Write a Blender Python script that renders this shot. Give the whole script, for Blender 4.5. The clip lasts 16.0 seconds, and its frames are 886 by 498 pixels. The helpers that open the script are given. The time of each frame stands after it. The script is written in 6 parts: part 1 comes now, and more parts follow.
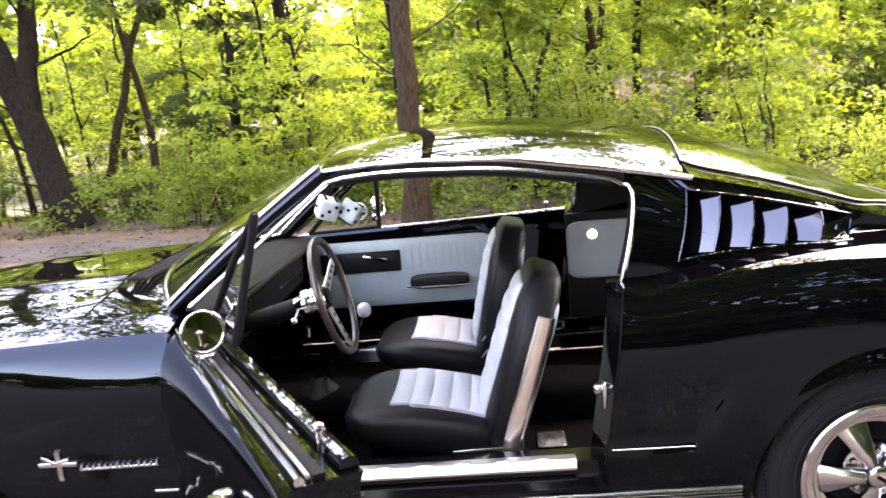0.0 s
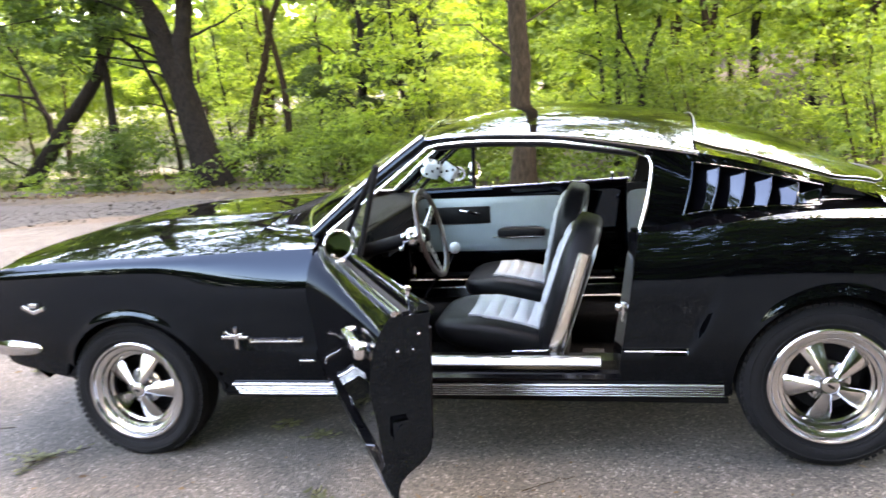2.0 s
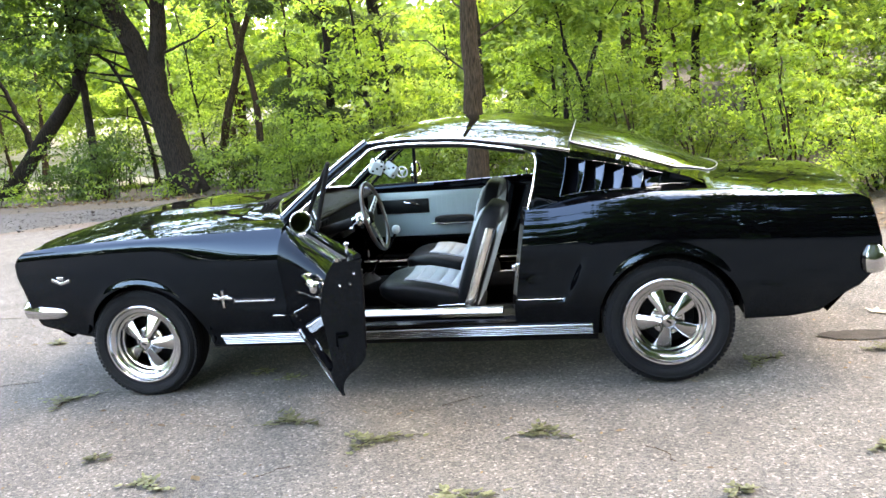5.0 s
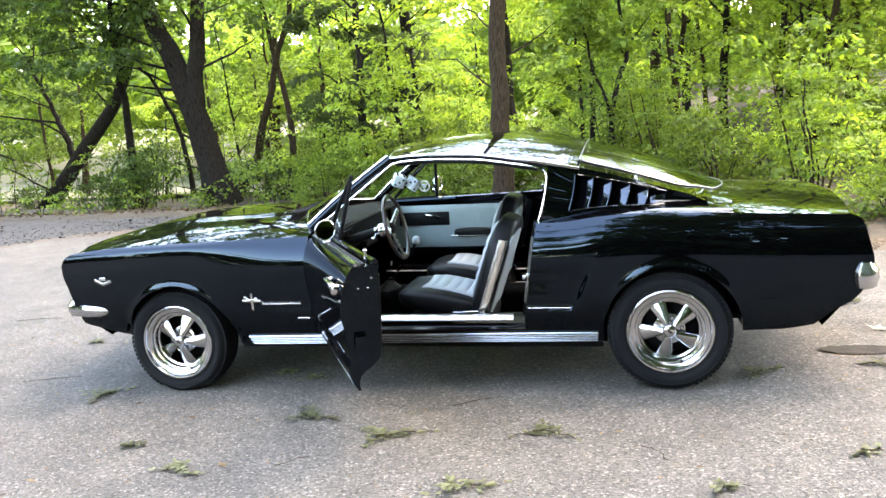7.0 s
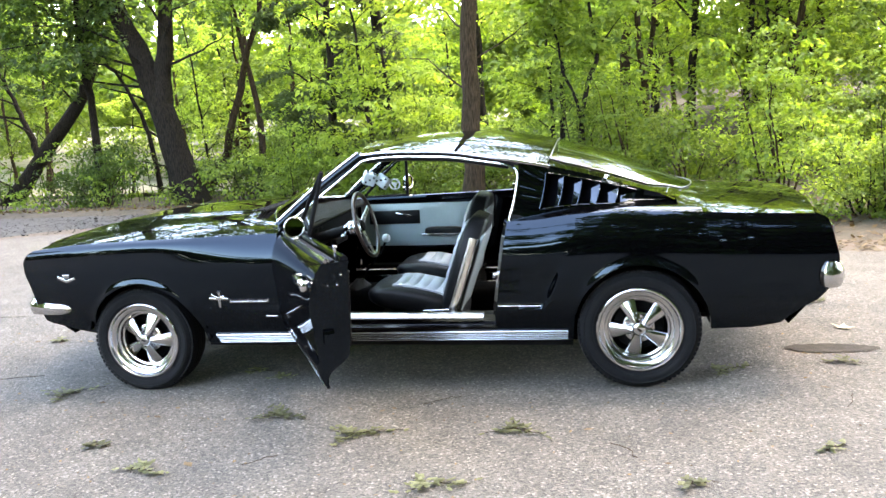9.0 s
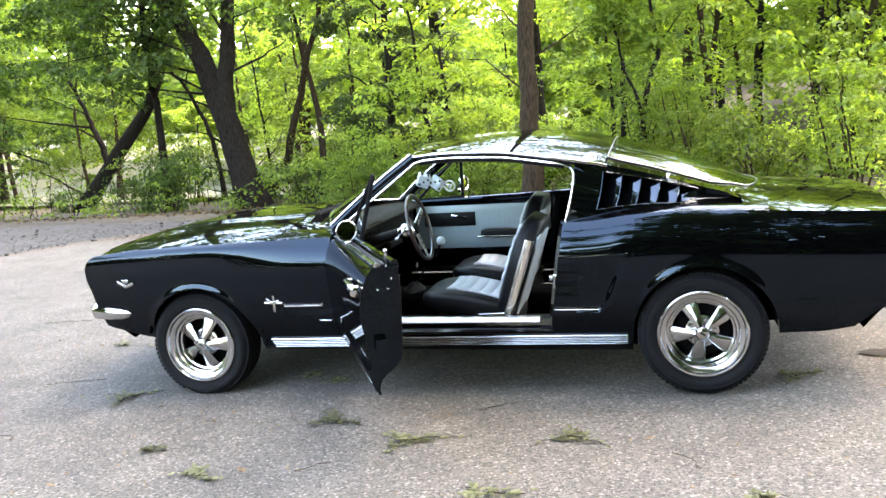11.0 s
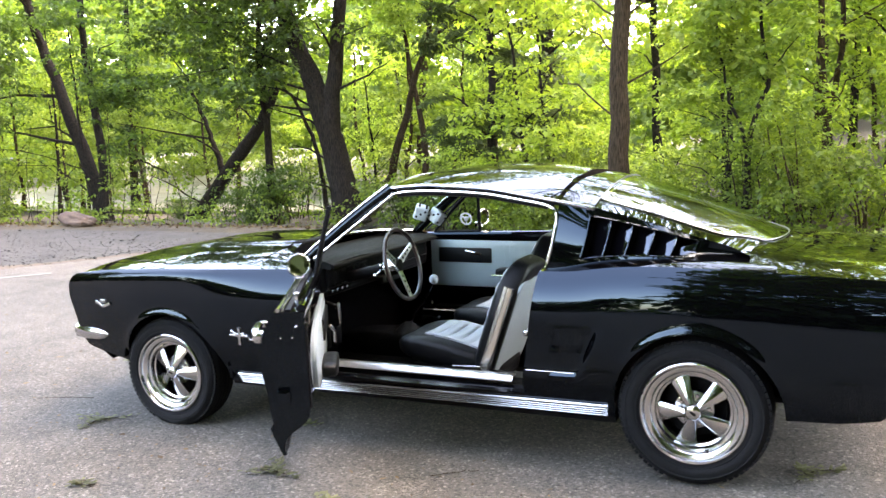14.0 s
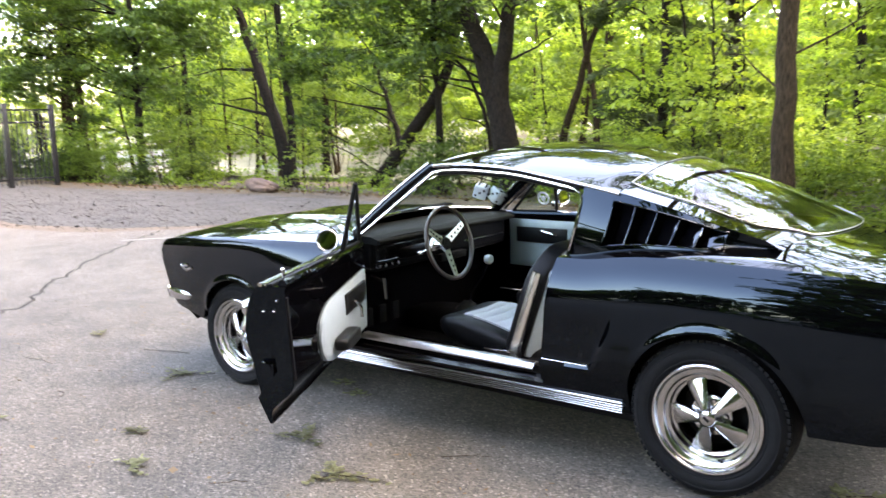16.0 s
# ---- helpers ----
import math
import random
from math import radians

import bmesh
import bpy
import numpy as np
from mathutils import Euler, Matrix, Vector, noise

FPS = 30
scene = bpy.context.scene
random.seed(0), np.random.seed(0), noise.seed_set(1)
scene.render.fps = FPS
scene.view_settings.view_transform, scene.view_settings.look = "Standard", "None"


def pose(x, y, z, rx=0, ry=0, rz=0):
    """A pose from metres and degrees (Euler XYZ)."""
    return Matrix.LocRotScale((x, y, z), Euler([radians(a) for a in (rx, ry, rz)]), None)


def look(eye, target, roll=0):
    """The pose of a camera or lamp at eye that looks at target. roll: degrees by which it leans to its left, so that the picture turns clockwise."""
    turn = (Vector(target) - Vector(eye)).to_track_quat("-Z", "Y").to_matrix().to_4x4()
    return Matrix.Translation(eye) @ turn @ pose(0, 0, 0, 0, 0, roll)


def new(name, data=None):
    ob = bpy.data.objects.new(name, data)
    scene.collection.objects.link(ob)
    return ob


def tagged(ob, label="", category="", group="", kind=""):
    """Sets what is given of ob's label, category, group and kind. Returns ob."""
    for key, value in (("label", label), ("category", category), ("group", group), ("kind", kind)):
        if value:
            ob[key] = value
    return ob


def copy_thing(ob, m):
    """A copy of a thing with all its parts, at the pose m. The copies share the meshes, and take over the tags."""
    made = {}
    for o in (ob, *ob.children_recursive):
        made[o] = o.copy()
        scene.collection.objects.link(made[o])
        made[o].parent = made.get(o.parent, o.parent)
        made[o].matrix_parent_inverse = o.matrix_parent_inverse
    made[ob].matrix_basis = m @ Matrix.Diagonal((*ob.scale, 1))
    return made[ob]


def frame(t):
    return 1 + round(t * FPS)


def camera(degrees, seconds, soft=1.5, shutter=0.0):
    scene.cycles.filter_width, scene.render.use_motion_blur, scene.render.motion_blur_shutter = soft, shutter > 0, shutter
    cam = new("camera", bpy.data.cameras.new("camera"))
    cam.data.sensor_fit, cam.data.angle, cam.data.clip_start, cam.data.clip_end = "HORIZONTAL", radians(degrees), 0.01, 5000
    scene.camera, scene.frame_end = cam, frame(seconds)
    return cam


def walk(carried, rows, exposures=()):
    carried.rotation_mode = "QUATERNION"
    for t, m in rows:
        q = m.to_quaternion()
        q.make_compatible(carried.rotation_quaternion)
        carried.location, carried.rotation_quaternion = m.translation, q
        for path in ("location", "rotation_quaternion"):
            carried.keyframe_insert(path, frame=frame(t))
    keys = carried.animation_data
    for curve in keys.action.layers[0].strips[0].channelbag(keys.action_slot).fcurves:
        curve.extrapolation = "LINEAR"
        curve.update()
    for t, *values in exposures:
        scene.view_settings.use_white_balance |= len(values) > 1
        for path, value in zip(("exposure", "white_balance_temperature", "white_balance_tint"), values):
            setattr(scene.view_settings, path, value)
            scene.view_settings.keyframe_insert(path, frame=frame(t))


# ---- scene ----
cam = camera(56.1, 16.0, shutter=0.5)
PATH = [
    (0, (0.407, -2.930, 1.399), (0.267, -0.965, 1.054), -5.0),
    (0.5, (0.474, -3.057, 1.410), (0.201, -1.107, 1.056), -5.2),
    (1, (0.559, -3.266, 1.422), (0.173, -1.357, 0.967), -4.3),
    (1.5, (0.563, -3.538, 1.432), (0.295, -1.607, 0.986), -4.2),
    (2, (0.656, -3.774, 1.441), (0.236, -1.857, 1.055), -3.7),
    (2.5, (0.745, -3.955, 1.449), (0.212, -2.069, 1.052), -4.6),
    (3, (0.765, -4.156, 1.449), (0.379, -2.234, 1.050), -4.4),
    (3.5, (0.781, -4.333, 1.463), (0.486, -2.391, 1.087), -3.3),
    (4, (0.925, -4.494, 1.452), (0.600, -2.556, 1.078), -3.7),
    (4.2, (0.964, -4.541, 1.457), (0.618, -2.610, 1.067), -4.3),
    (6.5, (1.1, -4.939, 1.475), (0.701, -3.007, 1.148), -3.4),
    (7, (1.152, -4.96, 1.48), (0.724, -3.035, 1.15), -3.5),
    (7.5, (1.151, -4.974, 1.478), (0.751, -3.042, 1.149), -2.7),
    (8, (1.14, -4.976, 1.468), (0.778, -3.036, 1.142), -2.6),
    (8.2, (1.142, -4.972, 1.466), (0.789, -3.031, 1.137), -2.8),
    (10.3, (1.154, -4.912, 1.45), (0.748, -2.981, 1.121), -3.8),
    (10.5, (1.164, -4.909, 1.449), (0.729, -2.984, 1.121), -3.7),
    (11, (1.166, -4.854, 1.452), (0.664, -2.944, 1.132), -4.1),
    (11.5, (1.171, -4.768, 1.449), (0.695, -2.853, 1.119), -4.4),
    (12, (1.156, -4.613, 1.459), (0.685, -2.699, 1.118), -4.0),
    (12.5, (1.26, -4.531, 1.457), (0.733, -2.629, 1.128), -3.6),
    (13, (1.494, -4.488, 1.457), (0.811, -2.633, 1.153), -2.2),
    (13.5, (1.652, -4.395, 1.453), (0.915, -2.557, 1.173), -2.4),
    (14, (1.757, -4.197, 1.447), (0.962, -2.38, 1.193), -1.8),
    (14.5, (1.961, -4.104, 1.437), (1.089, -2.323, 1.174), -2.0),
    (15, (2.192, -4.045, 1.442), (1.099, -2.404, 1.109), -1.3),
    (15.5, (2.283, -3.899, 1.445), (1.186, -2.258, 1.119), 0.3),
    (16, (2.393, -3.767, 1.458), (1.194, -2.196, 1.15), -1.4),
]
walk(cam, [(t, look(eye, target, roll)) for t, eye, target, roll in PATH], exposures=[(0, 5.40, 10400, 36), (1.5, 5.36, 9900, 26), (3.5, 5.25, 9000, 16), (6.5, 5.14, 8800, 13), (10.5, 5.14, 8800, 13), (13.5, 5.12, 9300, 18), (16, 4.98, 9300, 19)])

# ---- light ----
SUN_AZ, SUN_EL = 60.0, 62.0
world = bpy.data.worlds.new("sky")
scene.world = world
world.use_nodes = True
wn, wl = world.node_tree.nodes, world.node_tree.links
sky = wn.new("ShaderNodeTexSky")
sky.sky_type, sky.sun_disc = "NISHITA", False
sky.dust_density, sky.air_density, sky.ozone_density = 1.2, 1.0, 2.0
sky.sun_elevation, sky.sun_rotation = radians(SUN_EL), radians(SUN_AZ)
wl.new(sky.outputs[0], wn["Background"].inputs[0])
wn["Background"].inputs[1].default_value = 0.15
sun = new("sun", bpy.data.lights.new("sun", "SUN"))
sun.data.energy, sun.data.angle, sun.data.color = 0.22, radians(50), (1.0, 0.95, 0.86)
sun.matrix_world = look(Vector((math.sin(radians(SUN_AZ)) * 30, math.cos(radians(SUN_AZ)) * 30, math.tan(radians(SUN_EL)) * 30)), (0, 0, 0))


# ---- materials ----
def mat(name, color, rough=0.5, metal=0.0, coat=0.0, vary=0.0, scale=20.0, bump=0.0, bump_scale=200.0, detail=6.0, color2=None, spec=0.5):
    """A principled material, its colour varied by noise at two scales, with a fine bump."""
    m = bpy.data.materials.new(name)
    m.use_nodes = True
    n, l = m.node_tree.nodes, m.node_tree.links
    p = n["Principled BSDF"]
    p.inputs["Base Color"].default_value = (*color, 1)
    p.inputs["Roughness"].default_value = rough
    p.inputs["Metallic"].default_value = metal
    p.inputs["Coat Weight"].default_value = coat
    p.inputs["Coat Roughness"].default_value = 0.03
    p.inputs["Specular IOR Level"].default_value = spec
    tc = n.new("ShaderNodeTexCoord")
    if vary:
        a, b = n.new("ShaderNodeTexNoise"), n.new("ShaderNodeTexNoise")
        a.inputs["Scale"].default_value, b.inputs["Scale"].default_value = scale, scale * 0.13
        a.inputs["Detail"].default_value = detail
        for q in (a, b):
            l.new(tc.outputs["Object"], q.inputs["Vector"])
        mx = n.new("ShaderNodeMath")
        mx.operation = "MULTIPLY_ADD"
        l.new(a.outputs["Fac"], mx.inputs[0])
        mx.inputs[1].default_value = 0.6
        half = n.new("ShaderNodeMath")
        half.operation = "MULTIPLY"
        half.inputs[1].default_value = 0.4
        l.new(b.outputs["Fac"], half.inputs[0])
        l.new(half.outputs[0], mx.inputs[2])
        r = n.new("ShaderNodeValToRGB")
        r.color_ramp.elements[0].position, r.color_ramp.elements[1].position = 0.32, 0.68
        c2 = color2 or tuple(min(1, c * (1 + vary)) for c in color)
        r.color_ramp.elements[0].color = (*[c * (1 - vary) for c in color], 1)
        r.color_ramp.elements[1].color = (*c2, 1)
        l.new(mx.outputs[0], r.inputs[0])
        l.new(r.outputs[0], p.inputs["Base Color"])
    if bump:
        t = n.new("ShaderNodeTexNoise")
        t.inputs["Scale"].default_value, t.inputs["Detail"].default_value = bump_scale, 4
        l.new(tc.outputs["Object"], t.inputs["Vector"])
        bp = n.new("ShaderNodeBump")
        bp.inputs["Strength"].default_value, bp.inputs["Distance"].default_value = bump, 0.01
        l.new(t.outputs["Fac"], bp.inputs["Height"])
        l.new(bp.outputs[0], p.inputs["Normal"])
    return m


def bark_mat(name, dark, light):
    """Furrowed bark, its ridges drawn out along the trunk."""
    m = bpy.data.materials.new(name)
    m.use_nodes = True
    n, l = m.node_tree.nodes, m.node_tree.links
    p = n["Principled BSDF"]
    p.inputs["Roughness"].default_value = 0.95
    p.inputs["Specular IOR Level"].default_value = 0.15
    tc, mp, t, r = n.new("ShaderNodeTexCoord"), n.new("ShaderNodeMapping"), n.new("ShaderNodeTexNoise"), n.new("ShaderNodeValToRGB")
    mp.inputs["Scale"].default_value = (1, 1, 0.16)
    t.inputs["Scale"].default_value, t.inputs["Detail"].default_value = 55, 8
    l.new(tc.outputs["Object"], mp.inputs[0])
    l.new(mp.outputs[0], t.inputs["Vector"])
    r.color_ramp.elements[0].position, r.color_ramp.elements[1].position = 0.36, 0.66
    r.color_ramp.elements[0].color, r.color_ramp.elements[1].color = (*dark, 1), (*light, 1)
    l.new(t.outputs["Fac"], r.inputs[0])
    l.new(r.outputs[0], p.inputs["Base Color"])
    bp = n.new("ShaderNodeBump")
    bp.inputs["Strength"].default_value, bp.inputs["Distance"].default_value = 1.0, 0.03
    l.new(t.outputs["Fac"], bp.inputs["Height"])
    l.new(bp.outputs[0], p.inputs["Normal"])
    return m


def leaf_mat(name, dark, light, glow):
    """A leaf: gloss and colour by leaf, and light let through."""
    m = bpy.data.materials.new(name)
    m.use_nodes = True
    n, l = m.node_tree.nodes, m.node_tree.links
    p = n["Principled BSDF"]
    p.inputs["Roughness"].default_value = 0.6
    p.inputs["Specular IOR Level"].default_value = 0.25
    g = n.new("ShaderNodeNewGeometry")
    r = n.new("ShaderNodeValToRGB")
    r.color_ramp.elements[0].color, r.color_ramp.elements[1].color = (*dark, 1), (*light, 1)
    l.new(g.outputs["Random Per Island"], r.inputs[0])
    hs = n.new("ShaderNodeHueSaturation")
    oi = n.new("ShaderNodeObjectInfo")
    mr = n.new("ShaderNodeMapRange")
    mr.inputs["To Min"].default_value, mr.inputs["To Max"].default_value = 0.7, 1.25
    l.new(oi.outputs["Random"], mr.inputs["Value"])
    l.new(mr.outputs[0], hs.inputs["Value"])
    l.new(r.outputs[0], hs.inputs["Color"])
    l.new(hs.outputs[0], p.inputs["Base Color"])
    t = n.new("ShaderNodeBsdfTranslucent")
    mul = n.new("ShaderNodeMixRGB")
    mul.blend_type, mul.inputs[0].default_value = "MULTIPLY", 1.0
    mul.inputs[2].default_value = (*glow, 1)
    l.new(hs.outputs[0], mul.inputs[1])
    l.new(mul.outputs[0], t.inputs["Color"])
    mix = n.new("ShaderNodeMixShader")
    mix.inputs[0].default_value = 0.5
    l.new(p.outputs[0], mix.inputs[1])
    l.new(t.outputs[0], mix.inputs[2])
    l.new(mix.outputs[0], n["Material Output"].inputs["Surface"])
    return m


def glass_mat(name, tint):
    m = bpy.data.materials.new(name)
    m.use_nodes = True
    n, l = m.node_tree.nodes, m.node_tree.links
    n.remove(n["Principled BSDF"])
    tr, gl, fr, mx = n.new("ShaderNodeBsdfTransparent"), n.new("ShaderNodeBsdfGlossy"), n.new("ShaderNodeLayerWeight"), n.new("ShaderNodeMixShader")
    tr.inputs[0].default_value = (*tint, 1)
    gl.inputs["Roughness"].default_value = 0.01
    fr.inputs["Blend"].default_value = 0.5
    pw, ma = n.new("ShaderNodeMath"), n.new("ShaderNodeMath")
    pw.operation, ma.operation = "POWER", "MULTIPLY_ADD"
    pw.inputs[1].default_value, ma.inputs[1].default_value, ma.inputs[2].default_value = 4.0, 0.9, 0.07
    l.new(fr.outputs["Facing"], pw.inputs[0])
    l.new(pw.outputs[0], ma.inputs[0])
    l.new(ma.outputs[0], mx.inputs[0])
    l.new(tr.outputs[0], mx.inputs[1])
    l.new(gl.outputs[0], mx.inputs[2])
    l.new(mx.outputs[0], n["Material Output"].inputs["Surface"])
    return m


PAINT = mat("black_paint", (0.0008, 0.0008, 0.0010), 0.02, spec=0.33)
# the sky's blue is put into the gloss tint of the reflections
PAINT.node_tree.nodes["Principled BSDF"].inputs["Specular Tint"].default_value = (0.58, 0.78, 1.0, 1)
# the same black paint for the slats, gloss raised and tinted sky blue
SLAT_SKY_PAINT = mat("slat_sky_paint", (0.0012, 0.0012, 0.0016), 0.05, coat=0.2, spec=0.6)
SLAT_SKY_PAINT.node_tree.nodes["Principled BSDF"].inputs["Specular Tint"].default_value = (0.66, 0.80, 1.0, 1)
CHROME = mat("chrome", (0.4712, 0.4712, 0.4788), 0.12, 1.0, vary=0.05, scale=25)
SCUFF = mat("scuff_metal", (0.43, 0.43, 0.43), 0.33, 1.0, vary=0.15, scale=30)
RIM = mat("rim_metal", (0.4712, 0.4712, 0.4712), 0.14, 1.0, vary=0.06, scale=30)
RIBBED = mat("ribbed_trim", (0.418, 0.418, 0.418), 0.24, 1.0, vary=0.08, scale=30)
# mirror whose colour carries the tan of the ground it should reflect
MIRROR_TAN = mat("tan_mirror_glass", (0.55, 0.53, 0.46), 0.03, 1.0)
SILL = mat("sill_paint", (0.0015, 0.0015, 0.0018), 0.16, spec=0.18)
STEEL = mat("brushed_trim", (0.4712, 0.4636, 0.4408), 0.2, 1.0, vary=0.1, scale=40)
RUBBER = mat("tyre_rubber", (0.0062, 0.0062, 0.0066), 0.75, spec=0.13, vary=0.25, scale=30, bump=0.15, bump_scale=250)
BLACK = mat("black_plastic", (0.0026, 0.0026, 0.0030), 0.6, spec=0.08, vary=0.2, scale=60, bump=0.1)
UNDER = mat("underbody", (0.004, 0.004, 0.004), 0.9, spec=0.08, vary=0.3, scale=12, bump=0.2)
CARPET = mat("black_carpet", (0.0022, 0.0022, 0.0026), 0.95, spec=0.02, vary=0.3, scale=150, bump=0.5, bump_scale=700)
VINYL = mat("black_vinyl", (0.0028, 0.0030, 0.0034), 0.44, spec=0.14, vary=0.15, scale=25, bump=0.12, bump_scale=600)
WHITE = mat("white_vinyl", (0.3496, 0.361, 0.361), 0.42, vary=0.05, scale=10, bump=0.1, bump_scale=500)
PALE = mat("pale_blue_vinyl", (0.1938, 0.2318, 0.2417), 0.42, vary=0.05, scale=14, bump=0.1, bump_scale=500)
WOOD = mat("wood_rim", (0.020, 0.010, 0.007), 0.3, 0, 0.25, vary=0.35, scale=60)
TAN = mat("trim_strip", (0.62, 0.59, 0.54), 0.26, 1.0, vary=0.10, scale=35)
RED = mat("red_lens", (0.35, 0.01, 0.01), 0.12, 0, 1.0)
LAMP = mat("lit_lamp", (0.9, 0.85, 0.7), 0.3)
LAMP.node_tree.nodes["Principled BSDF"].inputs["Emission Color"].default_value = (1.0, 0.84, 0.52, 1)
LAMP.node_tree.nodes["Principled BSDF"].inputs["Emission Strength"].default_value = 0.09
LENS = mat("clear_lens", (0.75, 0.76, 0.78), 0.08, 0.2, 1.0)
GLASS = glass_mat("window_glass", (0.82, 0.93, 0.86))
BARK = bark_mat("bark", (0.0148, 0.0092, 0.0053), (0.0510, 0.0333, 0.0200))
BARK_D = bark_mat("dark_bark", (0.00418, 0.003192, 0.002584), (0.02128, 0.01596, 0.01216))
# leaf tones; bright and deep also carry lit and shaded foliage in their colour
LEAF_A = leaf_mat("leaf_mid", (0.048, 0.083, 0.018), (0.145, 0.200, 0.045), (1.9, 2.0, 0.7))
LEAF_B = leaf_mat("leaf_bright_lit", (0.1, 0.16, 0.028), (0.255, 0.33, 0.085), (1.9, 1.95, 0.65))
LEAF_C = leaf_mat("leaf_deep_shaded", (0.01976, 0.03952, 0.01064), (0.05928, 0.095, 0.02432), (1.8, 1.95, 0.7))
NEEDLE = leaf_mat("pine_needle", (0.02736, 0.0456, 0.01824), (0.05928, 0.0836, 0.03344), (1.4, 1.5, 0.8))
DRY = leaf_mat("wilted_leaf", (0.070, 0.073, 0.034), (0.170, 0.172, 0.092), (0.9, 0.95, 0.65))
LITTER = leaf_mat("dry_litter", (0.038, 0.02432, 0.01368), (0.1824, 0.1292, 0.0684), (0.6, 0.5, 0.3))
DRIFT = leaf_mat("drifted_leaf", (0.0684, 0.0456, 0.0266), (0.2736, 0.2128, 0.1368), (0.6, 0.5, 0.3))
STONE = mat("brown_stone", (0.0646, 0.0418, 0.0304), 0.9, vary=0.35, scale=9, bump=0.8, bump_scale=25)
IRON = mat("black_iron", (0.010, 0.010, 0.011), 0.5, 0.4, vary=0.2, scale=30)
LINE = mat("worn_white_paint", (0.105, 0.098, 0.086), 0.85, vary=0.35, scale=25)
PEBBLE = leaf_mat("pebble", (0.022, 0.020, 0.019), (0.105, 0.098, 0.090), (0.0, 0.0, 0.0))
DASH = mat("dash_vinyl", (0.0045, 0.005, 0.0048), 0.75, spec=0.06, vary=0.15, scale=25, bump=0.15, bump_scale=500)
DULL_TRIM = mat("dull_trim", (0.30, 0.30, 0.29), 0.28, 1.0)
DARK_PATCH = mat("dark_patch", (0.034, 0.0300, 0.0255), 0.95, spec=0.1, vary=0.35, scale=20, bump=0.5, bump_scale=130)
PALE_LEAF = mat("pale_dead_leaf", (0.3192, 0.2736, 0.1672), 0.8, vary=0.2, scale=40)
CRACK = mat("crack_filler", (0.022, 0.020, 0.018), 0.95, spec=0.1, vary=0.4, scale=30)
FUZZ = mat("white_fuzz", (0.5016, 0.532, 0.5472), 0.95, bump=0.8, bump_scale=300)


def asphalt():
    m = mat("asphalt", (0.0690, 0.0605, 0.0495), 0.9, vary=0.33, scale=3.0, detail=8, bump=0.9, bump_scale=130)
    n, l = m.node_tree.nodes, m.node_tree.links
    p = n["Principled BSDF"]
    old = p.inputs["Base Color"].links[0].from_socket
    tc = n.new("ShaderNodeTexCoord")
    v = n.new("ShaderNodeTexVoronoi")
    v.inputs["Scale"].default_value = 105
    l.new(tc.outputs["Object"], v.inputs["Vector"])
    hv = n.new("ShaderNodeSeparateColor")
    l.new(v.outputs["Color"], hv.inputs[0])
    r = n.new("ShaderNodeValToRGB")
    for i, (pos, c) in enumerate([(0.0, 0.32), (0.35, 0.80), (0.8, 1.05), (0.92, 1.45), (1.0, 2.5)]):
        e = r.color_ramp.elements[i] if i < 2 else r.color_ramp.elements.new(pos)
        e.position, e.color = pos, (c, c, c, 1)
    l.new(hv.outputs[0], r.inputs[0])
    mul = n.new("ShaderNodeMixRGB")
    mul.blend_type, mul.inputs[0].default_value = "MULTIPLY", 1.0
    l.new(old, mul.inputs[1])
    l.new(r.outputs[0], mul.inputs[2])
    l.new(mul.outputs[0], p.inputs["Base Color"])
    return m


ASPHALT = asphalt()
GRAVEL = mat("gravel", (0.0175, 0.0160, 0.0150), 0.95, vary=0.6, color2=(0.042, 0.039, 0.036), scale=11, detail=8, bump=1.0, bump_scale=60)
DIRT = mat("sandy_dirt", (0.06232, 0.04408, 0.02888), 0.95, vary=0.3, scale=6, bump=0.8, bump_scale=70)
CLEARING = mat("dry_grass", (0.152, 0.1406, 0.0874), 0.95, vary=0.3, scale=2.5, detail=8, bump=0.8, bump_scale=20, color2=(0.2584, 0.2432, 0.1672))
SOIL = mat("leaf_litter", (0.03952, 0.02584, 0.01596), 0.95, vary=0.5, scale=5, detail=8, bump=1.0, bump_scale=30, color2=(0.05928, 0.0456, 0.02432))


# ---- shape helpers ----
def link_mesh(name, verts, faces, material, parent=None, smooth=True, label="", quick=False):
    me = bpy.data.meshes.new(name)
    if quick:
        me.vertices.add(len(verts))
        me.vertices.foreach_set("co", np.asarray(verts, np.float32).ravel())
        k = len(faces[0])
        me.loops.add(len(faces) * k)
        me.loops.foreach_set("vertex_index", np.asarray(faces, np.int32).ravel())
        me.polygons.add(len(faces))
        me.polygons.foreach_set("loop_start", np.arange(0, len(faces) * k, k, dtype=np.int32))
        me.update(calc_edges=True)
    else:
        me.from_pydata([tuple(v) for v in verts], [], [tuple(f) for f in faces])
    me.materials.append(material)
    if smooth:
        me.polygons.foreach_set("use_smooth", np.ones(len(me.polygons), bool))
    ob = new(name, me)
    if parent:
        ob.parent = parent
    return tagged(ob, label)


